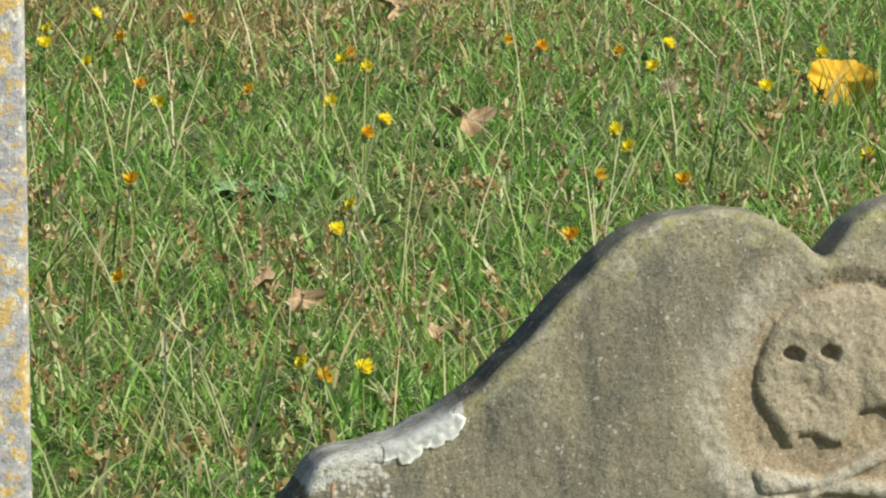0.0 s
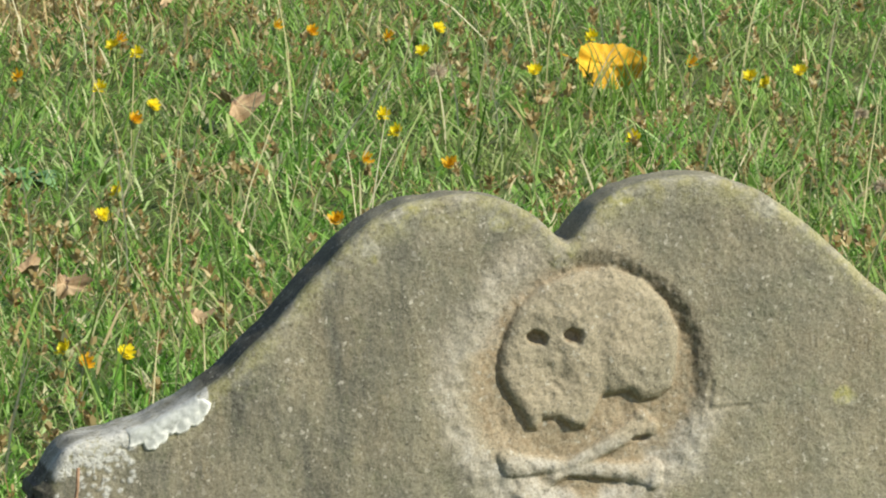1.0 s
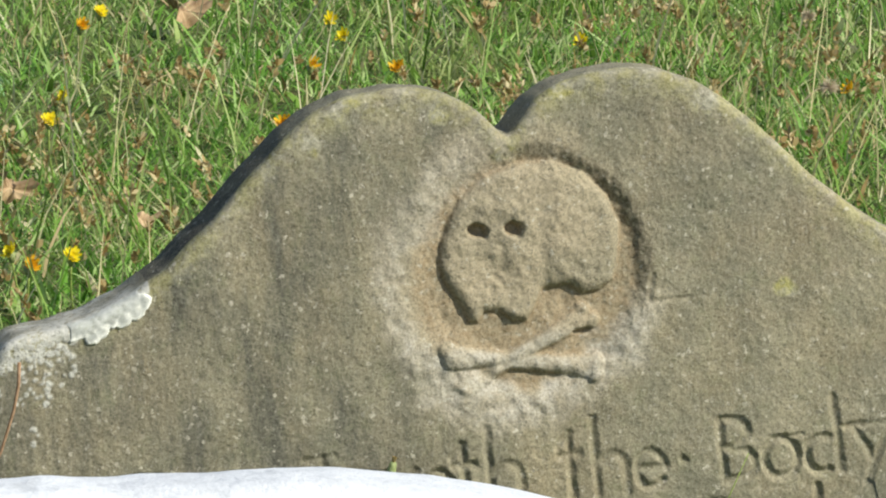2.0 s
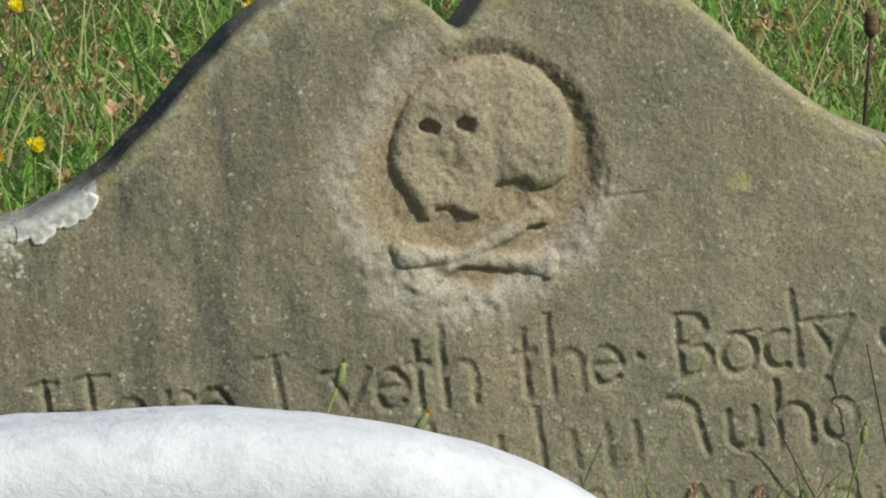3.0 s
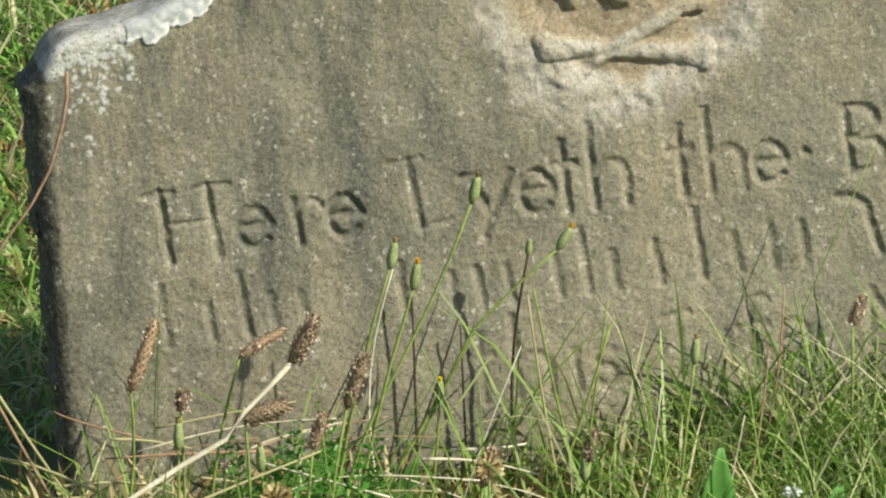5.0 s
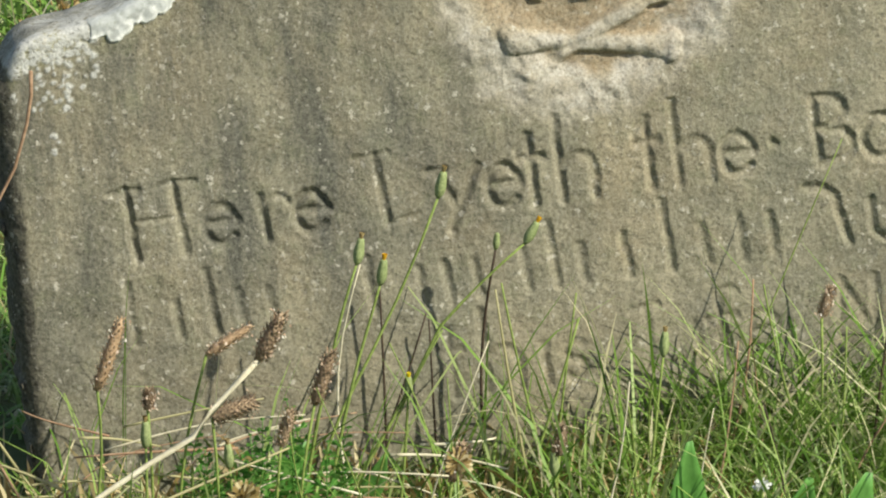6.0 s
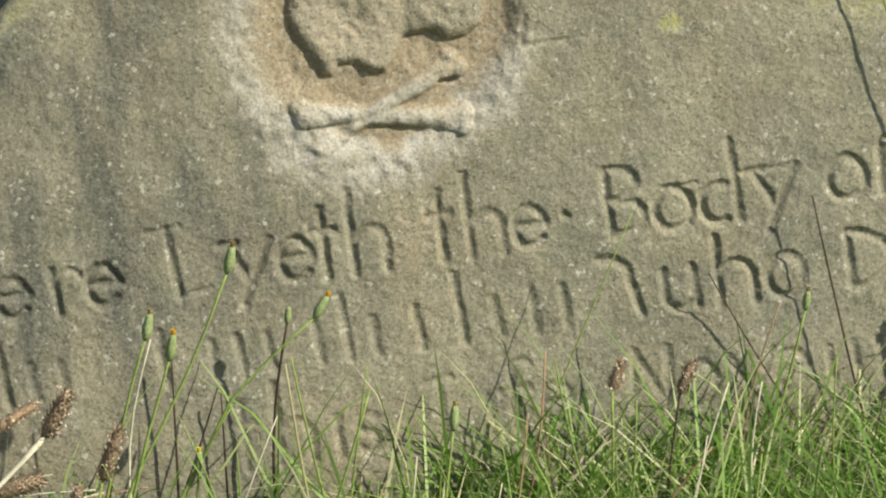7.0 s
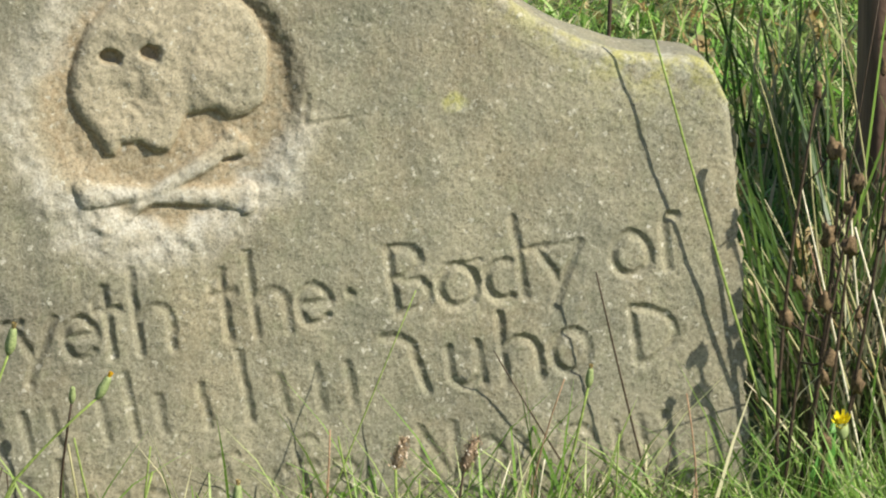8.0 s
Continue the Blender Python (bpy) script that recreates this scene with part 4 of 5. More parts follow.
# ---- fallen leaves ----
def fallen_leaf(size, lobes, curl, material, label, m, seed, rag=0.07):
    """A lobed leaf, curled and with a ragged rim, and its stalk."""
    rnd = random.Random(seed)
    ob = new("fallen_leaf")
    bm = bmesh.new()
    n, rings = 60, 6
    grid = []
    for k in range(n):
        a = 2 * math.pi * k / n
        edge = size * (0.80 + 0.20 * abs(math.cos(lobes * a / 2)) + rnd.uniform(-rag, rag))
        row = []
        for r in range(1, rings + 1):
            f = r / rings
            px, py = math.cos(a) * edge * f, math.sin(a) * edge * f * 0.8
            pz = curl * (px * px * 6 - py * py * 4) + 0.10 * size * math.sin(3 * a + seed) * f * f + rnd.uniform(-0.035, 0.035) * size * f + rag * size * (2.3 * math.sin(5 * a + 2 * seed) * f + 1.7 * math.cos(11 * a + seed) * f * f)
            row.append(bm.verts.new((px, py, pz)))
        grid.append(row)
    mid = bm.verts.new((0, 0, 0))
    for k in range(n):
        q = (k + 1) % n
        bm.faces.new((mid, grid[k][0], grid[q][0]))
        for r in range(rings - 1):
            bm.faces.new((grid[k][r], grid[k][r + 1], grid[q][r + 1], grid[q][r]))
    part("leaf_blade", bm, material, ob)
    part("leaf_stalk", tube(bend((-size * 0.7, 0, 0), (-size * 1.5, size * 0.2, size * 0.25), 0.2, 4, seed), 0.0011, 5), material, ob)
    ob.matrix_world = m
    return tagged(ob, label, "leaf", "fallen leaves")


fallen_leaf(0.047, 2, 2.2, LEAFY, "large yellow fallen leaf upright among the grass", pose(0.785, 3.70, 0.050, 70, 4, 4), 1, 0.045)
fallen_leaf(0.030, 3, 6.0, LEAFB, "curled brown dry leaf lying in the grass", pose(0.257, 3.50, 0.036, 40, 15, 30), 2)
fallen_leaf(0.019, 4, 9.0, LEAFB, "curled pale brown dry leaf lying in the grass", pose(-0.155, 2.37, 0.040, 35, -10, 80), 3)
fallen_leaf(0.021, 3, 9.0, LEAFB, "curled pale brown dry leaf lying in the grass", pose(-0.122, 2.33, 0.036, 60, 20, 20), 6)
fallen_leaf(0.018, 4, 8.0, LEAFB, "curled pale brown dry leaf lying in the grass", pose(-0.002, 2.19, 0.026, 30, 20, 10), 4)
fallen_leaf(0.024, 3, 6.0, LEAFB, "curled pale brown dry leaf lying in the grass", pose(0.31, 4.45, 0.040, 60, 5, 50), 5)
fallen_leaf(0.020, 3, 8.0, LEAFB, "curled reddish brown dry leaf lying in the grass", pose(-0.338, 2.95, 0.034, 50, 5, 70), 7)


lx, ly = rng.uniform(0.69, 0.84, 70), rng.uniform(3.56, 3.64, 70)
blades("grass_by_leaf", lx, ly, rng.uniform(0.05, 0.13, 70), rng.uniform(0.0018, 0.0035, 70), 0.3, LONG, "green blades standing before the yellow leaf", 19, 0.5)


def rosette(m, reach, count, label, seed):
    """A low rosette of broad leaves spread on the turf."""
    g = random.Random(seed)
    ob = new("dock_plant")
    for k in range(count):
        a = 2 * math.pi * k / count + g.uniform(-0.3, 0.3)
        long = reach * g.uniform(0.7, 1.1)
        bm = bmesh.new()
        rows = []
        for i in range(9):
            f = i / 8
            w = long * 0.27 * math.sin(math.pi * min(0.97, 0.1 + 0.9 * f)) ** 0.8
            p = Vector((f * long, 0, 0.004 + 0.024 * math.sin(math.pi * f * 0.8)))
            rows.append([bm.verts.new(p + Vector((0, s * w, abs(s) * w * 0.3 + 0.002 * math.sin(9 * f + s)))) for s in (-1, -0.5, 0, 0.5, 1)])
        for lo, hi in zip(rows, rows[1:]):
            for s in range(4):
                bm.faces.new((lo[s], hi[s], hi[s + 1], lo[s + 1]))
        bm.transform(pose(0, 0, 0, 0, 0, math.degrees(a)))
        part("leaf", bm, DOCK, ob)
    ob.matrix_world = m
    return tagged(ob, label, "plant", "broad plants in the lawn")


rosette(pose(-0.078, 3.10, -0.008), 0.066, 9, "low blue-green dock plant in the lawn", 1)

# ---- plants in front of the carved stone ----
def lone_stem(name, points, thick, material, label, category="straw"):
    ob = part(name, tube(points, np.linspace(thick, thick * 0.55, len(points)), 6), material)
    return tagged(ob, label, category, "loose stems")


def bud_plant(foot, head, label, tuft=None, size=1.0, via=None, stalk=GREEN, seed=0):
    """A hawkbit stalk with a closed bud, and the petal tuft at its tip where it shows."""
    ob = new("hawkbit")
    foot, head = Vector(foot), Vector(head)
    path = bend(foot, head, 0.12, 8, seed) if via is None else bend(foot, via, 0.08, 4, seed)[:-1] + bend(via, head, 0.08, 4, seed + 1)
    part("stem", tube(path, np.linspace(0.0013, 0.0008, len(path)), 6), stalk, ob)
    d = (path[-1] - path[-2]).normalized().lerp(Vector((0, 0, 1)), 0.4).normalized()
    rings = [(-0.001, 0.0009), (0.001, 0.0023), (0.004, 0.0032), (0.007, 0.0033), (0.010, 0.0028), (0.013, 0.0024), (0.0150, 0.0018)]
    bud = tube([head + d * (a * size) for a, _ in rings], [r * size for _, r in rings], 14)
    bud.verts.ensure_lookup_table()
    for i, v in enumerate(bud.verts):
        if i % 2:
            mid = head + d * (v.co - head).dot(d)
            v.co = mid + (v.co - mid) * 0.80
    part("bud", bud, BUDG, ob, "green ribbed bud")
    if tuft:
        bm = bmesh.new()
        m = Matrix.Translation(head + d * 0.0125 * size) @ d.to_track_quat("Z", "Y").to_matrix().to_4x4()
        for k in range(9):
            petal(bm, m @ pose(0, 0, 0, 70, 0, 0) @ pose(0, 0, 0, 0, 0, 0) if k == 0 else m @ pose(0, 0, 0, 0, 0, 40 * k) @ pose(0, 0, 0, 68, 0, 0), 0.006 * size, 0.0022, 0.1)
        part("petal_tuft", bm, tuft, ob)
    return tagged(ob, label, "flower", "hawkbits by the headstone")


bud_plant((-0.285, -0.13, 0.05), (-0.191, -0.13, 0.286), "tall hawkbit with a closed green bud", HEADS, 1.15, (-0.255, -0.13, 0.150), seed=1)
bud_plant((-0.275, -0.12, 0.05), (-0.134, -0.12, 0.248), "slender hawkbit with a closed bud on an arched stalk", ORANGE, 1.05, (-0.19, -0.12, 0.196), seed=2)
bud_plant((-0.290, -0.15, 0.05), (-0.247, -0.15, 0.252), "hawkbit with a closed green bud and thin dark stalk", HEADS, 1.1, (-0.266, -0.15, 0.185), seed=3)
bud_plant((-0.275, -0.14, 0.05), (-0.231, -0.14, 0.234), "hawkbit bud with an orange petal tip", ORANGE, 1.1, (-0.246, -0.14, 0.185), seed=4)
bud_plant((-0.222, -0.12, 0.05), (-0.212, -0.12, 0.150), "small hawkbit bud opening yellow", YELLOW, 0.9, seed=5)
bud_plant((0.140, -0.10, 0.05), (0.192, -0.10, 0.222), "hawkbit with a slim brown-tipped bud before the stone", HEADS, 0.85, seed=6)
bud_plant((-0.060, -0.14, 0.05), (-0.049, -0.14, 0.172), "hawkbit with a dark-tipped green bud", HEADS, 1.05, seed=7)
bud_plant((-0.150, -0.05, 0.05), (-0.142, -0.05, 0.222), "hawkbit with a withered dark bud", None, 0.75, stalk=DARKSTEM, seed=8)
bud_plant((-0.391, -0.20, 0.05), (-0.390, -0.20, 0.158), "spent hawkbit with a brown-tipped green head", HEADS, 1.1, seed=9)
bud_plant((-0.128, -0.20, 0.05), (-0.131, -0.20, 0.118), "low hawkbit with a brown-tipped green head", HEADS, 1.05, seed=10)
bud_plant((-0.330, -0.20, 0.05), (-0.338, -0.20, 0.140), "low hawkbit with a drooping green head", HEADS, 1.05, seed=11)
lone_stem("green_rush", bend((-0.128, -0.12, 0.05), (-0.154, -0.12, 0.218), 0.03, 6, 21), 0.0012, STRAW, "thin pale grass stem before the stone")
lone_stem("green_rush", bend((-0.150, -0.12, 0.05), (-0.100, -0.12, 0.195), 0.03, 6, 22), 0.0013, GREEN, "thin green grass stem before the stone")


def plantain(foot, head, tip, fat, label, via=None, stalk=PALE, seed=0, head_of=None):
    """A plantain: a bare stalk and a cylinder of small overlapping seed scales."""
    rnd = random.Random(seed)
    ob = new("plantain")
    head, tip = Vector(head), Vector(tip)
    path = bend(foot, head, 0.16, 6, seed) if via is None else bend(foot, via, 0.05, 4, seed)[:-1] + bend(via, head, 0.05, 3, seed)
    part("stalk", tube(path, 0.0019 if stalk == PALE else 0.0009, 6), stalk, ob)
    bm = tube([head.lerp(tip, f) for f in (0, 0.15, 0.5, 0.85, 1.0)], [fat * q for q in (0.4, 0.75, 0.8, 0.6, 0.15)], 8)
    d = tip - head
    q = d.to_track_quat("Z", "Y")
    for k in range(150):
        f = (k + 0.5) / 150
        a = k * 2.399
        r = fat * (0.62 + 0.38 * math.sin(math.pi * min(1, f * 0.9 + 0.12)))
        p = head + d * f + q @ Vector((math.cos(a) * r, math.sin(a) * r, 0))
        s = fat * rnd.uniform(0.16, 0.42)
        out = q @ Vector((math.cos(a), math.sin(a), 0.5))
        side = d.normalized().cross(out).normalized()
        vs = [bm.verts.new(p + v) for v in (-side * s * 0.6, side * s * 0.6, out * s + d.normalized() * s, -d.normalized() * s * 0.6)]
        bm.faces.new((vs[0], vs[3], vs[1]))
        bm.faces.new((vs[0], vs[1], vs[2]))
    part("seed_head", bm, head_of or SEED, ob)
    fluff = bmesh.new()
    for k in range(60):
        f, a = rnd.random(), rnd.uniform(0, 6.28)
        p = head + d * f + q @ Vector((math.cos(a), math.sin(a), 0)) * fat * rnd.uniform(0.85, 1.45)
        w = Vector((rnd.uniform(-1, 1), rnd.uniform(-1, 1), rnd.uniform(-1, 1))) * 0.0009
        vs = [fluff.verts.new(p + v) for v in (-w, w, Vector((0, 0, 0.0011)), Vector((0.0008, -0.0008, -0.0008)))]
        fluff.faces.new((vs[0], vs[1], vs[2]))
        fluff.faces.new((vs[0], vs[3], vs[1]))
    part("anther_fluff", fluff, DOWN, ob, "pale specks of withered anthers")
    return tagged(ob, label, "plant", "plantains by the headstone")


plantain((-0.470, -0.27, 0.122), (-0.322, -0.24, 0.224), (-0.306, -0.24, 0.253), 0.0060, "plantain with dark brown seed head on a bent pale stalk", (-0.366, -0.25, 0.180), seed=1)
plantain((-0.442, -0.2, 0.05), (-0.419, -0.2, 0.198), (-0.402, -0.2, 0.243), 0.0048, "plantain with a pale sandy seed head", stalk=GREEN, seed=2, head_of=SANDY)
plantain((-0.372, -0.2, 0.05), (-0.350, -0.2, 0.216), (-0.321, -0.2, 0.233), 0.0038, "plantain with a leaning pale seed head", stalk=GREEN, seed=3, head_of=SANDY)
plantain((-0.296, -0.2, 0.05), (-0.283, -0.2, 0.178), (-0.271, -0.2, 0.212), 0.0052, "plantain with a brown seed head going bare", stalk=GREEN, seed=4)
plantain((-0.390, -0.2, 0.05), (-0.388, -0.2, 0.183), (-0.386, -0.2, 0.196), 0.0040, "plantain with a short broken brown head", stalk=GREEN, seed=5)
plantain((-0.362, -0.25, 0.04), (-0.350, -0.22, 0.181), (-0.322, -0.22, 0.190), 0.0062, "plantain with a dark seed head lying over", stalk=GREEN, seed=6)
plantain((-0.310, -0.2, 0.05), (-0.305, -0.2, 0.152), (-0.297, -0.2, 0.176), 0.0044, "plantain with a brown seed head going bare", stalk=GREEN, seed=7)
plantain((-0.338, -0.24, 0.03), (-0.334, -0.24, 0.112), (-0.332, -0.24, 0.142), 0.0075, "short plantain with a thick brown seed head", stalk=GREEN, seed=8)
plantain((-0.208, -0.2, 0.03), (-0.197, -0.2, 0.120), (-0.189, -0.2, 0.144), 0.0060, "withered plantain head low in the grass", stalk=GREEN, seed=9)
plantain((0.055, -0.12, 0.05), (0.059, -0.12, 0.184), (0.066, -0.12, 0.204), 0.0040, "dry brown seed head before the stone", stalk=GREEN, seed=10)
plantain((0.090, -0.12, 0.05), (0.104, -0.12, 0.178), (0.113, -0.12, 0.200), 0.0042, "dark dry seed head before the stone", stalk=DARKSTEM, seed=11)
plantain((-0.135, -0.2, 0.03), (-0.128, -0.2, 0.132), (-0.126, -0.2, 0.152), 0.0042, "greenish plantain head low in the grass", stalk=GREEN, seed=12)


lone_stem("green_rush", bend((0.362, -0.030, 0.05), (0.2526, -0.016, 0.450), 0.02, 8, 3), 0.0013, GREEN, "long pale green grass stem leaning over the stone")
lone_stem("dry_straw", bend((-0.500, -0.05, 0.165), (-0.435, -0.05, 0.055), 0.02, 4, 4), 0.0014, STRAW, "pale broken dry stem beside the stone")
lone_stem("dry_straw", bend((-0.455, -0.25, 0.112), (-0.300, -0.2, 0.150), 0.05, 6, 5), 0.0013, STRAW, "flattened dry stem low before the stone")
lone_stem("dry_straw", bend((-0.400, -0.16, 0.158), (-0.310, -0.16, 0.170), 0.05, 6, 6), 0.0009, STRAW, "flattened dry stem low before the stone")
lone_stem("dry_straw", bend((0.262, -0.03, 0.06), (0.213, -0.03, 0.277), 0.04, 6, 7), 0.0010, DARKSTEM, "thin dark dry stem before the stone")
lone_stem("dry_straw", bend((0.215, -0.03, 0.10), (0.143, -0.03, 0.228), 0.04, 6, 8), 0.0008, DARKSTEM, "thin dark dry stem before the stone")
lone_stem("dry_straw", bend((-0.010, -0.06, 0.06), (0.086, -0.06, 0.284), 0.04, 6, 9), 0.0007, GREEN, "thin grass stem before the stone")
lone_stem("dry_straw", bend((-0.214, -0.03, 0.05), (-0.216, -0.03, 0.198), 0.03, 6, 10), 0.0011, DARKSTEM, "thin dark dry stem before the stone")
lone_stem("dry_straw", bend((-0.180, -0.03, 0.05), (-0.184, -0.03, 0.170), 0.03, 6, 11), 0.0010, DARKSTEM, "thin dark dry stem before the stone")
lone_stem("green_rush", bend((-0.118, -0.1, 0.05), (-0.098, -0.1, 0.205), 0.08, 6, 12), 0.0010, GREEN, "thin green grass stem before the stone")
lone_stem("green_rush", bend((-0.112, -0.12, 0.05), (-0.150, -0.12, 0.222), 0.06, 6, 13), 0.0011, GREEN, "thin green grass stem before the stone")


rnd = random.Random(31)
for k in range(34):
    sx, sy, sz = rnd.uniform(-0.46, -0.28 if k % 3 else -0.12), rnd.uniform(-0.26, -0.08), rnd.uniform(0.085, 0.135)
    reach = rnd.uniform(0.05, 0.13) * rnd.choice((-1, 1))
    lone_stem("dry_straw", bend((sx, sy, sz), (sx + reach, sy + rnd.uniform(-0.03, 0.03), sz + rnd.uniform(-0.025, 0.03)), 0.35, 9, 40 + k), rnd.uniform(0.0006, 0.0013), (PALE, STRAW, TAN)[k % 3],
              ("flattened pale dry stem lying in the grass", "flattened pale dry stem lying in the grass", "flattened brown dry stem lying in the grass")[k % 3])
lone_stem("dry_straw", [(-0.440, -0.06, 0.366), (-0.4405, -0.06, 0.350), (-0.444, -0.06, 0.331), (-0.453, -0.06, 0.302), (-0.465, -0.06, 0.280), (-0.484, -0.06, 0.255), (-0.512, -0.06, 0.205), (-0.530, -0.05, 0.02)], 0.0013, TAN,
          "bent tan dry stem standing against the stone's edge")
lone_stem("dry_straw", bend((-0.530, -0.15, 0.245), (-0.440, -0.15, 0.060), 0.03, 6, 90), 0.0014, TAN, "straight reddish tan stem beside the stone")


def spoked_head(at, foot, size, count, width, material, label, category, seed, core=None):
    """A round head of fine rays on a thin stalk."""
    g = random.Random(seed)
    ob = new("seed_clock" if category == "seed head" else "small_flower")
    at = Vector(at)
    part("stalk", tube(bend(foot, at, 0.08, 6, seed), 0.0009, 5), GREEN if core is None else core, ob)
    bm = bmesh.new()
    for k in range(count):
        z = 1 - 1.75 * (k + 0.5) / count
        a, r = k * 2.39996, math.sqrt(max(0.0, 1 - z * z))
        out = Vector((math.cos(a) * r, math.sin(a) * r, z))
        side = out.orthogonal().normalized() * width
        long = size * g.uniform(0.7, 1.1)
        tip = at + out * long
        vs = [bm.verts.new(p) for p in (at - side * 0.4, at + side * 0.4, tip + side - out * long * 0.12, tip, tip - side - out * long * 0.12)]
        bm.faces.new(vs)
    part("fluff" if category == "seed head" else "bloom", bm, material, ob)
    return tagged(ob, label, category, "small round heads")


for at, size in (((0.847, 2.539, 0.090), 0.014), ((0.500, 3.405, 0.090), 0.016), ((0.948, 3.012, 0.095), 0.011)):
    spoked_head(at, (at[0] + 0.01, at[1], 0.0), size * 0.9, 120, 0.0006, FLUFF, "pale grey-brown seed clock standing in the lawn", "seed head", int(at[0] * 100))
spoked_head((-0.018, -0.30, 0.139), (-0.015, -0.29, 0.03), 0.0062, 26, 0.0011, WHITE, "small ragged white flower in the long grass", "flower", 7)
spoked_head((-0.362, -0.21, 0.148), (-0.360, -0.21, 0.03), 0.0045, 24, 0.0006, FLUFF, "tiny pale seed head at the foot of the stone", "seed head", 8)
spoked_head((-0.201, -0.25, 0.150), (-0.200, -0.25, 0.03), 0.0105, 60, 0.0013, HEADS, "withered brown flower head with drooping scales", "seed head", 9)
spoked_head((-0.336, -0.26, 0.142), (-0.336, -0.26, 0.03), 0.0115, 70, 0.0017, HEADS, "thick withered brown flower head", "seed head", 10)


def thistle(foot, top, label, seed):
    """A dry dark head, ridged and flat-topped, on a straight stalk."""
    ob = new("dry_thistle")
    foot, top = Vector(foot), Vector(top)
    part("stalk", tube(bend(foot, top, 0.02, 8, seed), 0.0015, 6), DARKSTEM, ob)
    up = (top - foot).normalized()
    rings = [(-0.003, 0.0016), (0.0, 0.0048), (0.005, 0.0062), (0.010, 0.0052), (0.014, 0.0060), (0.017, 0.0046)]
    bm = tube([top + up * a for a, _ in rings], [r for _, r in rings], 10)
    g = random.Random(seed)
    for v in bm.verts:
        v.co += Vector((g.uniform(-1, 1), g.uniform(-1, 1), g.uniform(-1, 1))) * 0.0008
    part("seed_head", bm, DRYHEAD, ob)
    return tagged(ob, label, "thistle", "tall weeds beside the stone")


thistle((0.277, 0.25, -0.01), (0.289, 0.25, 0.450), "dark dry thistle head on a straight stalk", 1)


def feather_leaf(foot, tip, wide, label, seed):
    """A feathery leaf: a midrib with pairs of narrow leaflets."""
    g = random.Random(seed)
    path = bend(foot, tip, 0.25, 12, seed)
    bm = tube(path, np.linspace(0.0007, 0.0003, 13), 5)
    for i in range(2, 13):
        f = i / 12
        along = (path[i] - path[i - 1]).normalized()
        for sgn in (-1, 1):
            out = (Vector((sgn, g.uniform(-0.6, 0.6), 0)) + along * 0.7 + Vector((0, 0, g.uniform(-0.2, 0.3)))).normalized()
            long = wide * math.sin(math.pi * (0.12 + 0.84 * f)) * g.uniform(0.8, 1.15)
            for k, (at, share) in enumerate(((1.0, 1.0), (0.55, 0.55), (0.55, 0.55))):
                d = out if k == 0 else (out + along * (0.9 if k == 1 else -0.5)).normalized()
                base = path[i] if k == 0 else path[i] + out * long * 0.35
                side = d.cross(Vector((0, 1, 0.3))).normalized() * 0.0011
                tip_at = base + d * long * share
                vs = [bm.verts.new(p) for p in (base - side * 0.5, base + side * 0.5, base.lerp(tip_at, 0.6) + side, tip_at, base.lerp(tip_at, 0.6) - side)]
                bm.faces.new(vs)
    return tagged(part("feather_leaf", bm, FERN), label, "leaf", "feathery leaves at the foot of the stone")


rnd = random.Random(53)
for k in range(18):
    fx = rnd.uniform(-0.345, -0.262)
    feather_leaf((fx, rnd.uniform(-0.19, -0.12), 0.055), (fx + rnd.uniform(-0.03, 0.03), rnd.uniform(-0.22, -0.14), rnd.uniform(0.125, 0.172)), rnd.uniform(0.011, 0.017), "bright green feathery leaf at the foot of the stone", k)


# thin stalks scattered through the long grass
for k in range(46):
    sx, sy = rnd.uniform(-0.27, 0.30), rnd.uniform(-0.28, -0.04)
    tall = rnd.uniform(0.13, 0.20) + 0.15 * sy + 0.02
    lone_stem("green_rush" if k % 3 else "dry_straw", bend((sx, sy, 0.045), (sx + rnd.uniform(-0.05, 0.06), sy + rnd.uniform(-0.02, 0.02), tall + 0.02), 0.14, 7, 300 + k), rnd.uniform(0.0006, 0.0011), (TAN, GREEN, GREEN, PALE, GREEN, DARKSTEM)[k % 6],
              "thin upright green rush in the long grass" if k % 3 else "thin upright dry straw in the long grass")
# pale stalks crossing beside the stone
for k in range(9):
    sy = rnd.uniform(-0.04, 0.22)
    sx = 0.375 + 0.24 * sy + rnd.uniform(0.0, 0.06)
    lone_stem("dry_straw", bend((sx + 0.03, sy, 0.0), (sx + rnd.uniform(-0.05, 0.02), sy + 0.03, rnd.uniform(0.19, 0.33)), 0.12, 8, 400 + k), rnd.uniform(0.0008, 0.0013), (TAN, PALE, STRAW)[k % 3], "pale straw crossing other weeds beside the stone")


def broad_leaf(foot, tip, width, label, seed):
    """A lance-shaped leaf with a folded midrib."""
    bm = bmesh.new()
    path = bend(foot, tip, 0.12, 10, seed)
    d = (Vector(tip) - Vector(foot)).normalized()
    side = Vector((1, 0.25, 0)).cross(d).cross(d).normalized()
    dip = d.cross(side).normalized()
    rows = []
    for i, p in enumerate(path):
        w = width / 2 * math.sin(math.pi * min(0.97, 0.12 + 0.88 * i / 10)) ** 0.8
        rows.append([bm.verts.new(p + side * s * w + dip * abs(s) * w * 0.35) for s in (-1, -0.5, 0, 0.5, 1)])
    for lo, hi in zip(rows, rows[1:]):
        for k in range(4):
            bm.faces.new((lo[k], lo[k + 1], hi[k + 1], hi[k]))
    ob = part("plantain_leaf", bm, BROAD)
    mod = ob.modifiers.new("thick", "SOLIDIFY")
    mod.thickness = 0.0005
    return tagged(ob, label, "leaf", "broad leaves in the grass")


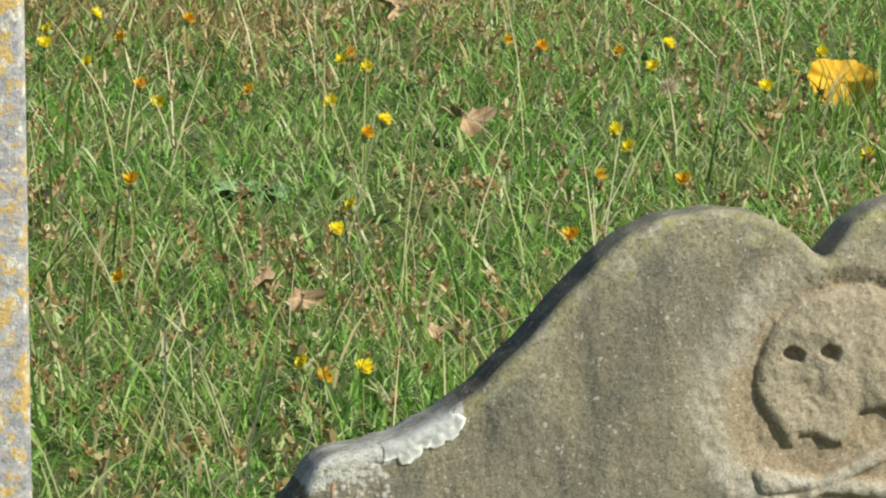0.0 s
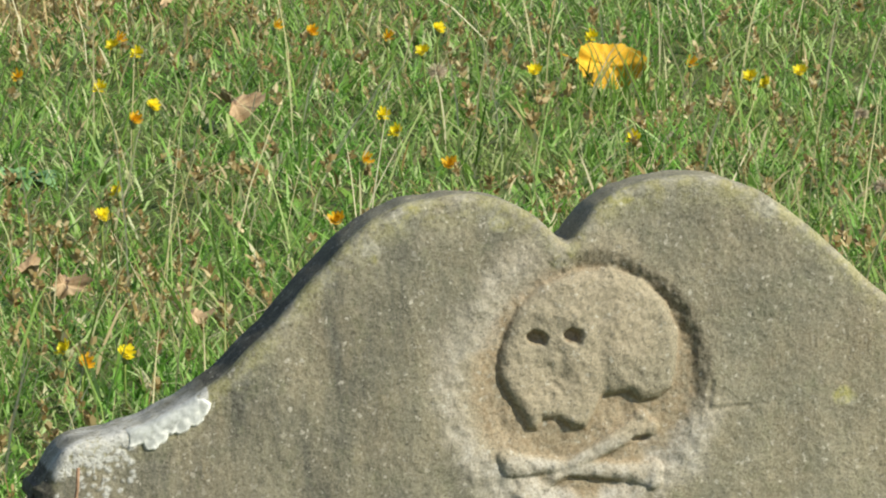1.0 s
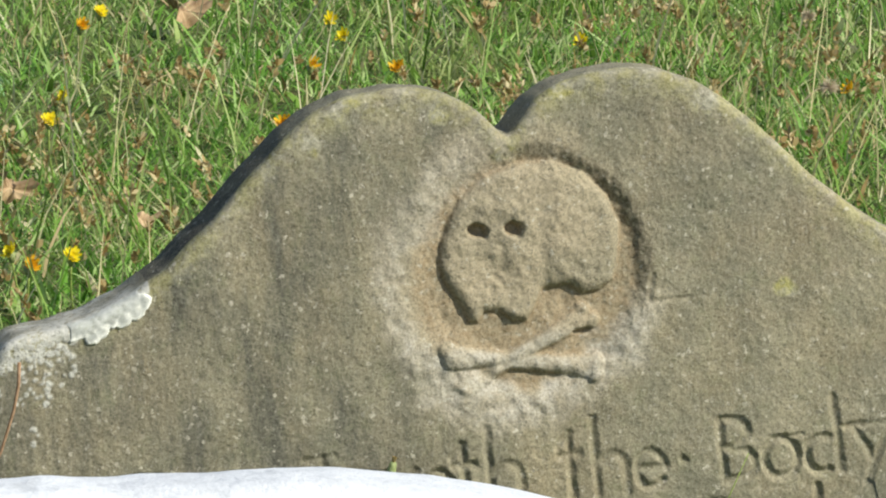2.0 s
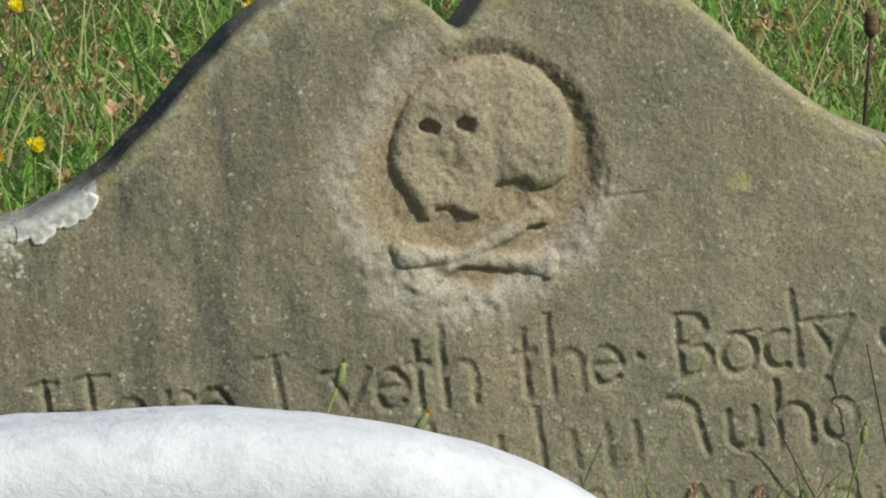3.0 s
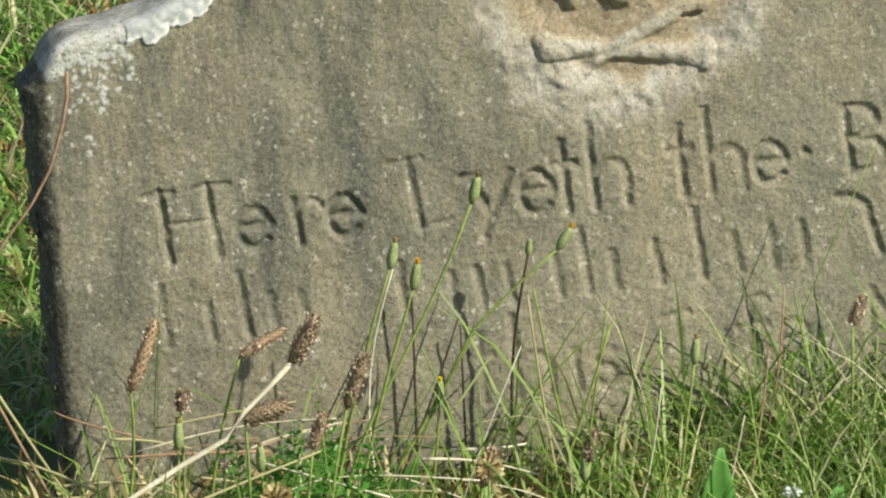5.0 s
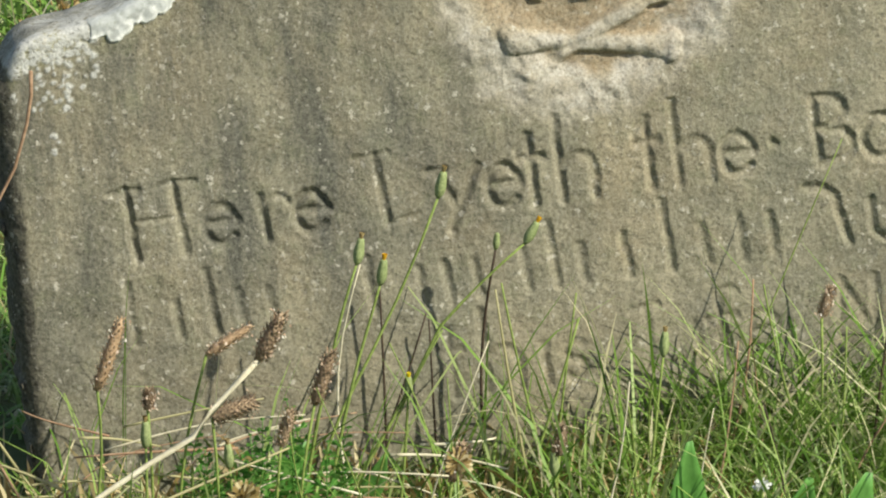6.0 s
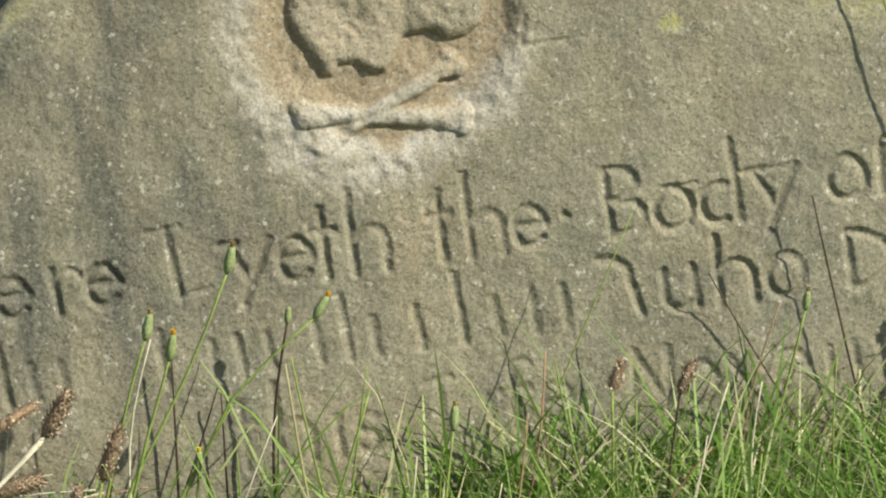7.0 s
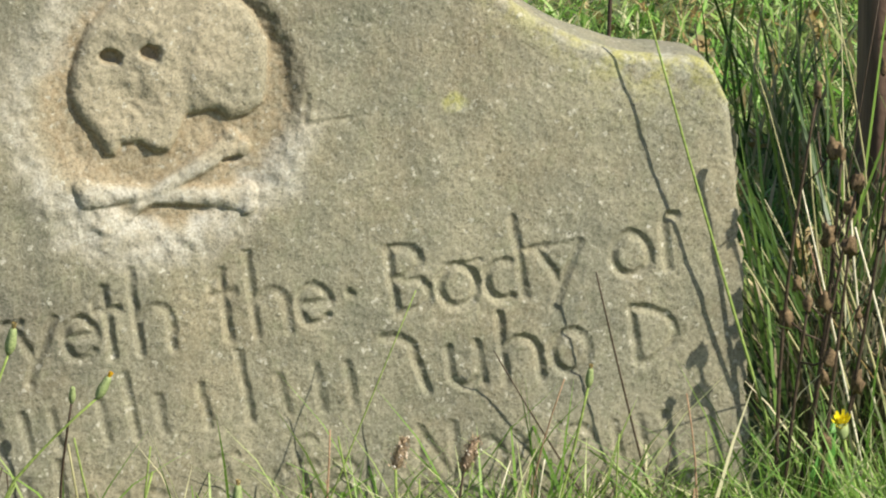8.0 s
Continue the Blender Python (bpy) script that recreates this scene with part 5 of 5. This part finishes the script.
broad_leaf((-0.050, -0.26, 0.05), (-0.060, -0.28, 0.164), 0.030, "upright broad green leaf in the long grass", 1)
broad_leaf((-0.020, -0.27, 0.05), (0.014, -0.29, 0.138), 0.034, "broad green leaf in the long grass", 2)
broad_leaf((0.020, -0.30, 0.05), (0.047, -0.31, 0.146), 0.038, "broad green leaf in the long grass", 3)
broad_leaf((-0.300, -0.10, 0.05), (-0.280, -0.12, 0.125), 0.022, "broad green leaf near the foot of the stone", 4)
broad_leaf((-0.330, -0.10, 0.05), (-0.345, -0.13, 0.105), 0.022, "broad green leaf near the foot of the stone", 5)
broad_leaf((-0.250, -0.08, 0.05), (-0.225, -0.10, 0.105), 0.020, "broad green leaf near the foot of the stone", 6)
broad_leaf((0.345, -0.04, 0.05), (0.370, -0.05, 0.165), 0.024, "broad green leaf beside the stone", 7)
broad_leaf((0.400, -0.06, 0.05), (0.420, -0.08, 0.130), 0.030, "broad green leaf beside the stone", 8)


# ---- tall dry weeds at the stone's right edge ----
def tall_weed(foot, tip, heads, label, seed, material=DARKSTEM, thick=0.0016):
    """A tall withered stalk with side twigs that end in small ragged heads."""
    rnd = random.Random(seed)
    ob = new("tall_weed")
    path = bend(foot, tip, 0.06, 10, seed)
    part("stalk", tube(path, np.linspace(thick, thick * 0.6, 11), 6), material, ob)
    for k in range(heads):
        p = path[10 - 2 * k] if k < 4 else path[2]
        end = p + Vector((rnd.uniform(-0.025, 0.025), rnd.uniform(-0.02, 0.02), rnd.uniform(0.006, 0.03)))
        if k:
            part("twig", tube([p, p.lerp(end, 0.5) + Vector((0, 0, -0.003)), end], 0.0008, 5), material, ob)
        else:
            end = p
        bm = bmesh.new()
        r = rnd.uniform(0.0030, 0.0052)
        bmesh.ops.create_icosphere(bm, subdivisions=2, radius=r)
        for v in bm.verts:
            v.co = v.co * rnd.uniform(0.35, 1.3)
            v.co.z *= 1.9
            v.co += end
        part("seed_head", bm, DRYHEAD, ob)
    return tagged(ob, label, "weed", "tall weeds beside the stone")


rnd = random.Random(77)
# rooted close to the face, leaning out towards the light
tall_weed((0.335, -0.030, 0.05), (0.357, -0.060, 0.400), 2, "tall dark dry weed with ragged heads beside the stone", 1)
tall_weed((0.338, -0.035, 0.05), (0.373, -0.060, 0.355), 3, "tall dark dry weed with ragged heads beside the stone", 2, thick=0.0018)
tall_weed((0.345, -0.040, 0.05), (0.384, -0.060, 0.335), 3, "tall dark dry weed with ragged heads beside the stone", 3)
tall_weed((0.330, -0.050, 0.05), (0.345, -0.080, 0.260), 2, "short dark dry weed with ragged heads beside the stone", 4)
tall_weed((0.348, -0.06, 0.05), (0.372, -0.085, 0.300), 4, "bushy dark dry weed beside the stone", 5)
tall_weed((0.355, -0.05, 0.05), (0.402, -0.075, 0.345), 4, "bushy dark dry weed beside the stone", 6)
for k in range(5):
    fy = rnd.uniform(0.05, 0.75)
    fx = rnd.uniform(0.40 + 0.25 * fy, 0.85)
    tall_weed((fx, fy, -0.01), (fx + rnd.uniform(-0.10, 0.10), fy + rnd.uniform(-0.1, 0.1), rnd.uniform(0.20, 0.40)), rnd.randint(1, 4),
              "tall withered brown weed among green growth" if k % 2 else "tall withered dark weed among green growth", 20 + k, DARKSTEM if k % 2 else STRAW, 0.0007)
for k in range(22):
    sy = rnd.uniform(0.02, 0.5)
    sx = rnd.uniform(0.35, 0.62) + 0.1 * sy
    lone_stem("dry_straw", bend((sx, sy, -0.01), (sx + rnd.uniform(-0.16, 0.10), sy + rnd.uniform(-0.05, 0.05), rnd.uniform(0.18, 0.40)), 0.10, 7, 140 + k), rnd.uniform(0.0007, 0.0013),
              (STRAW, DARKSTEM, HEADS)[k % 3], ("thin pale dry stem among the weeds", "thin dark dry stem among the weeds", "thin brown dry stem among the weeds")[k % 3])
f = lawn_flower(YELLOW, 10, 0.0072, 60, "yellow hawkbit flower in grass beside the stone", 91)
f.matrix_world = pose(0.386, -0.05, 0.150, -35, 0, 0)
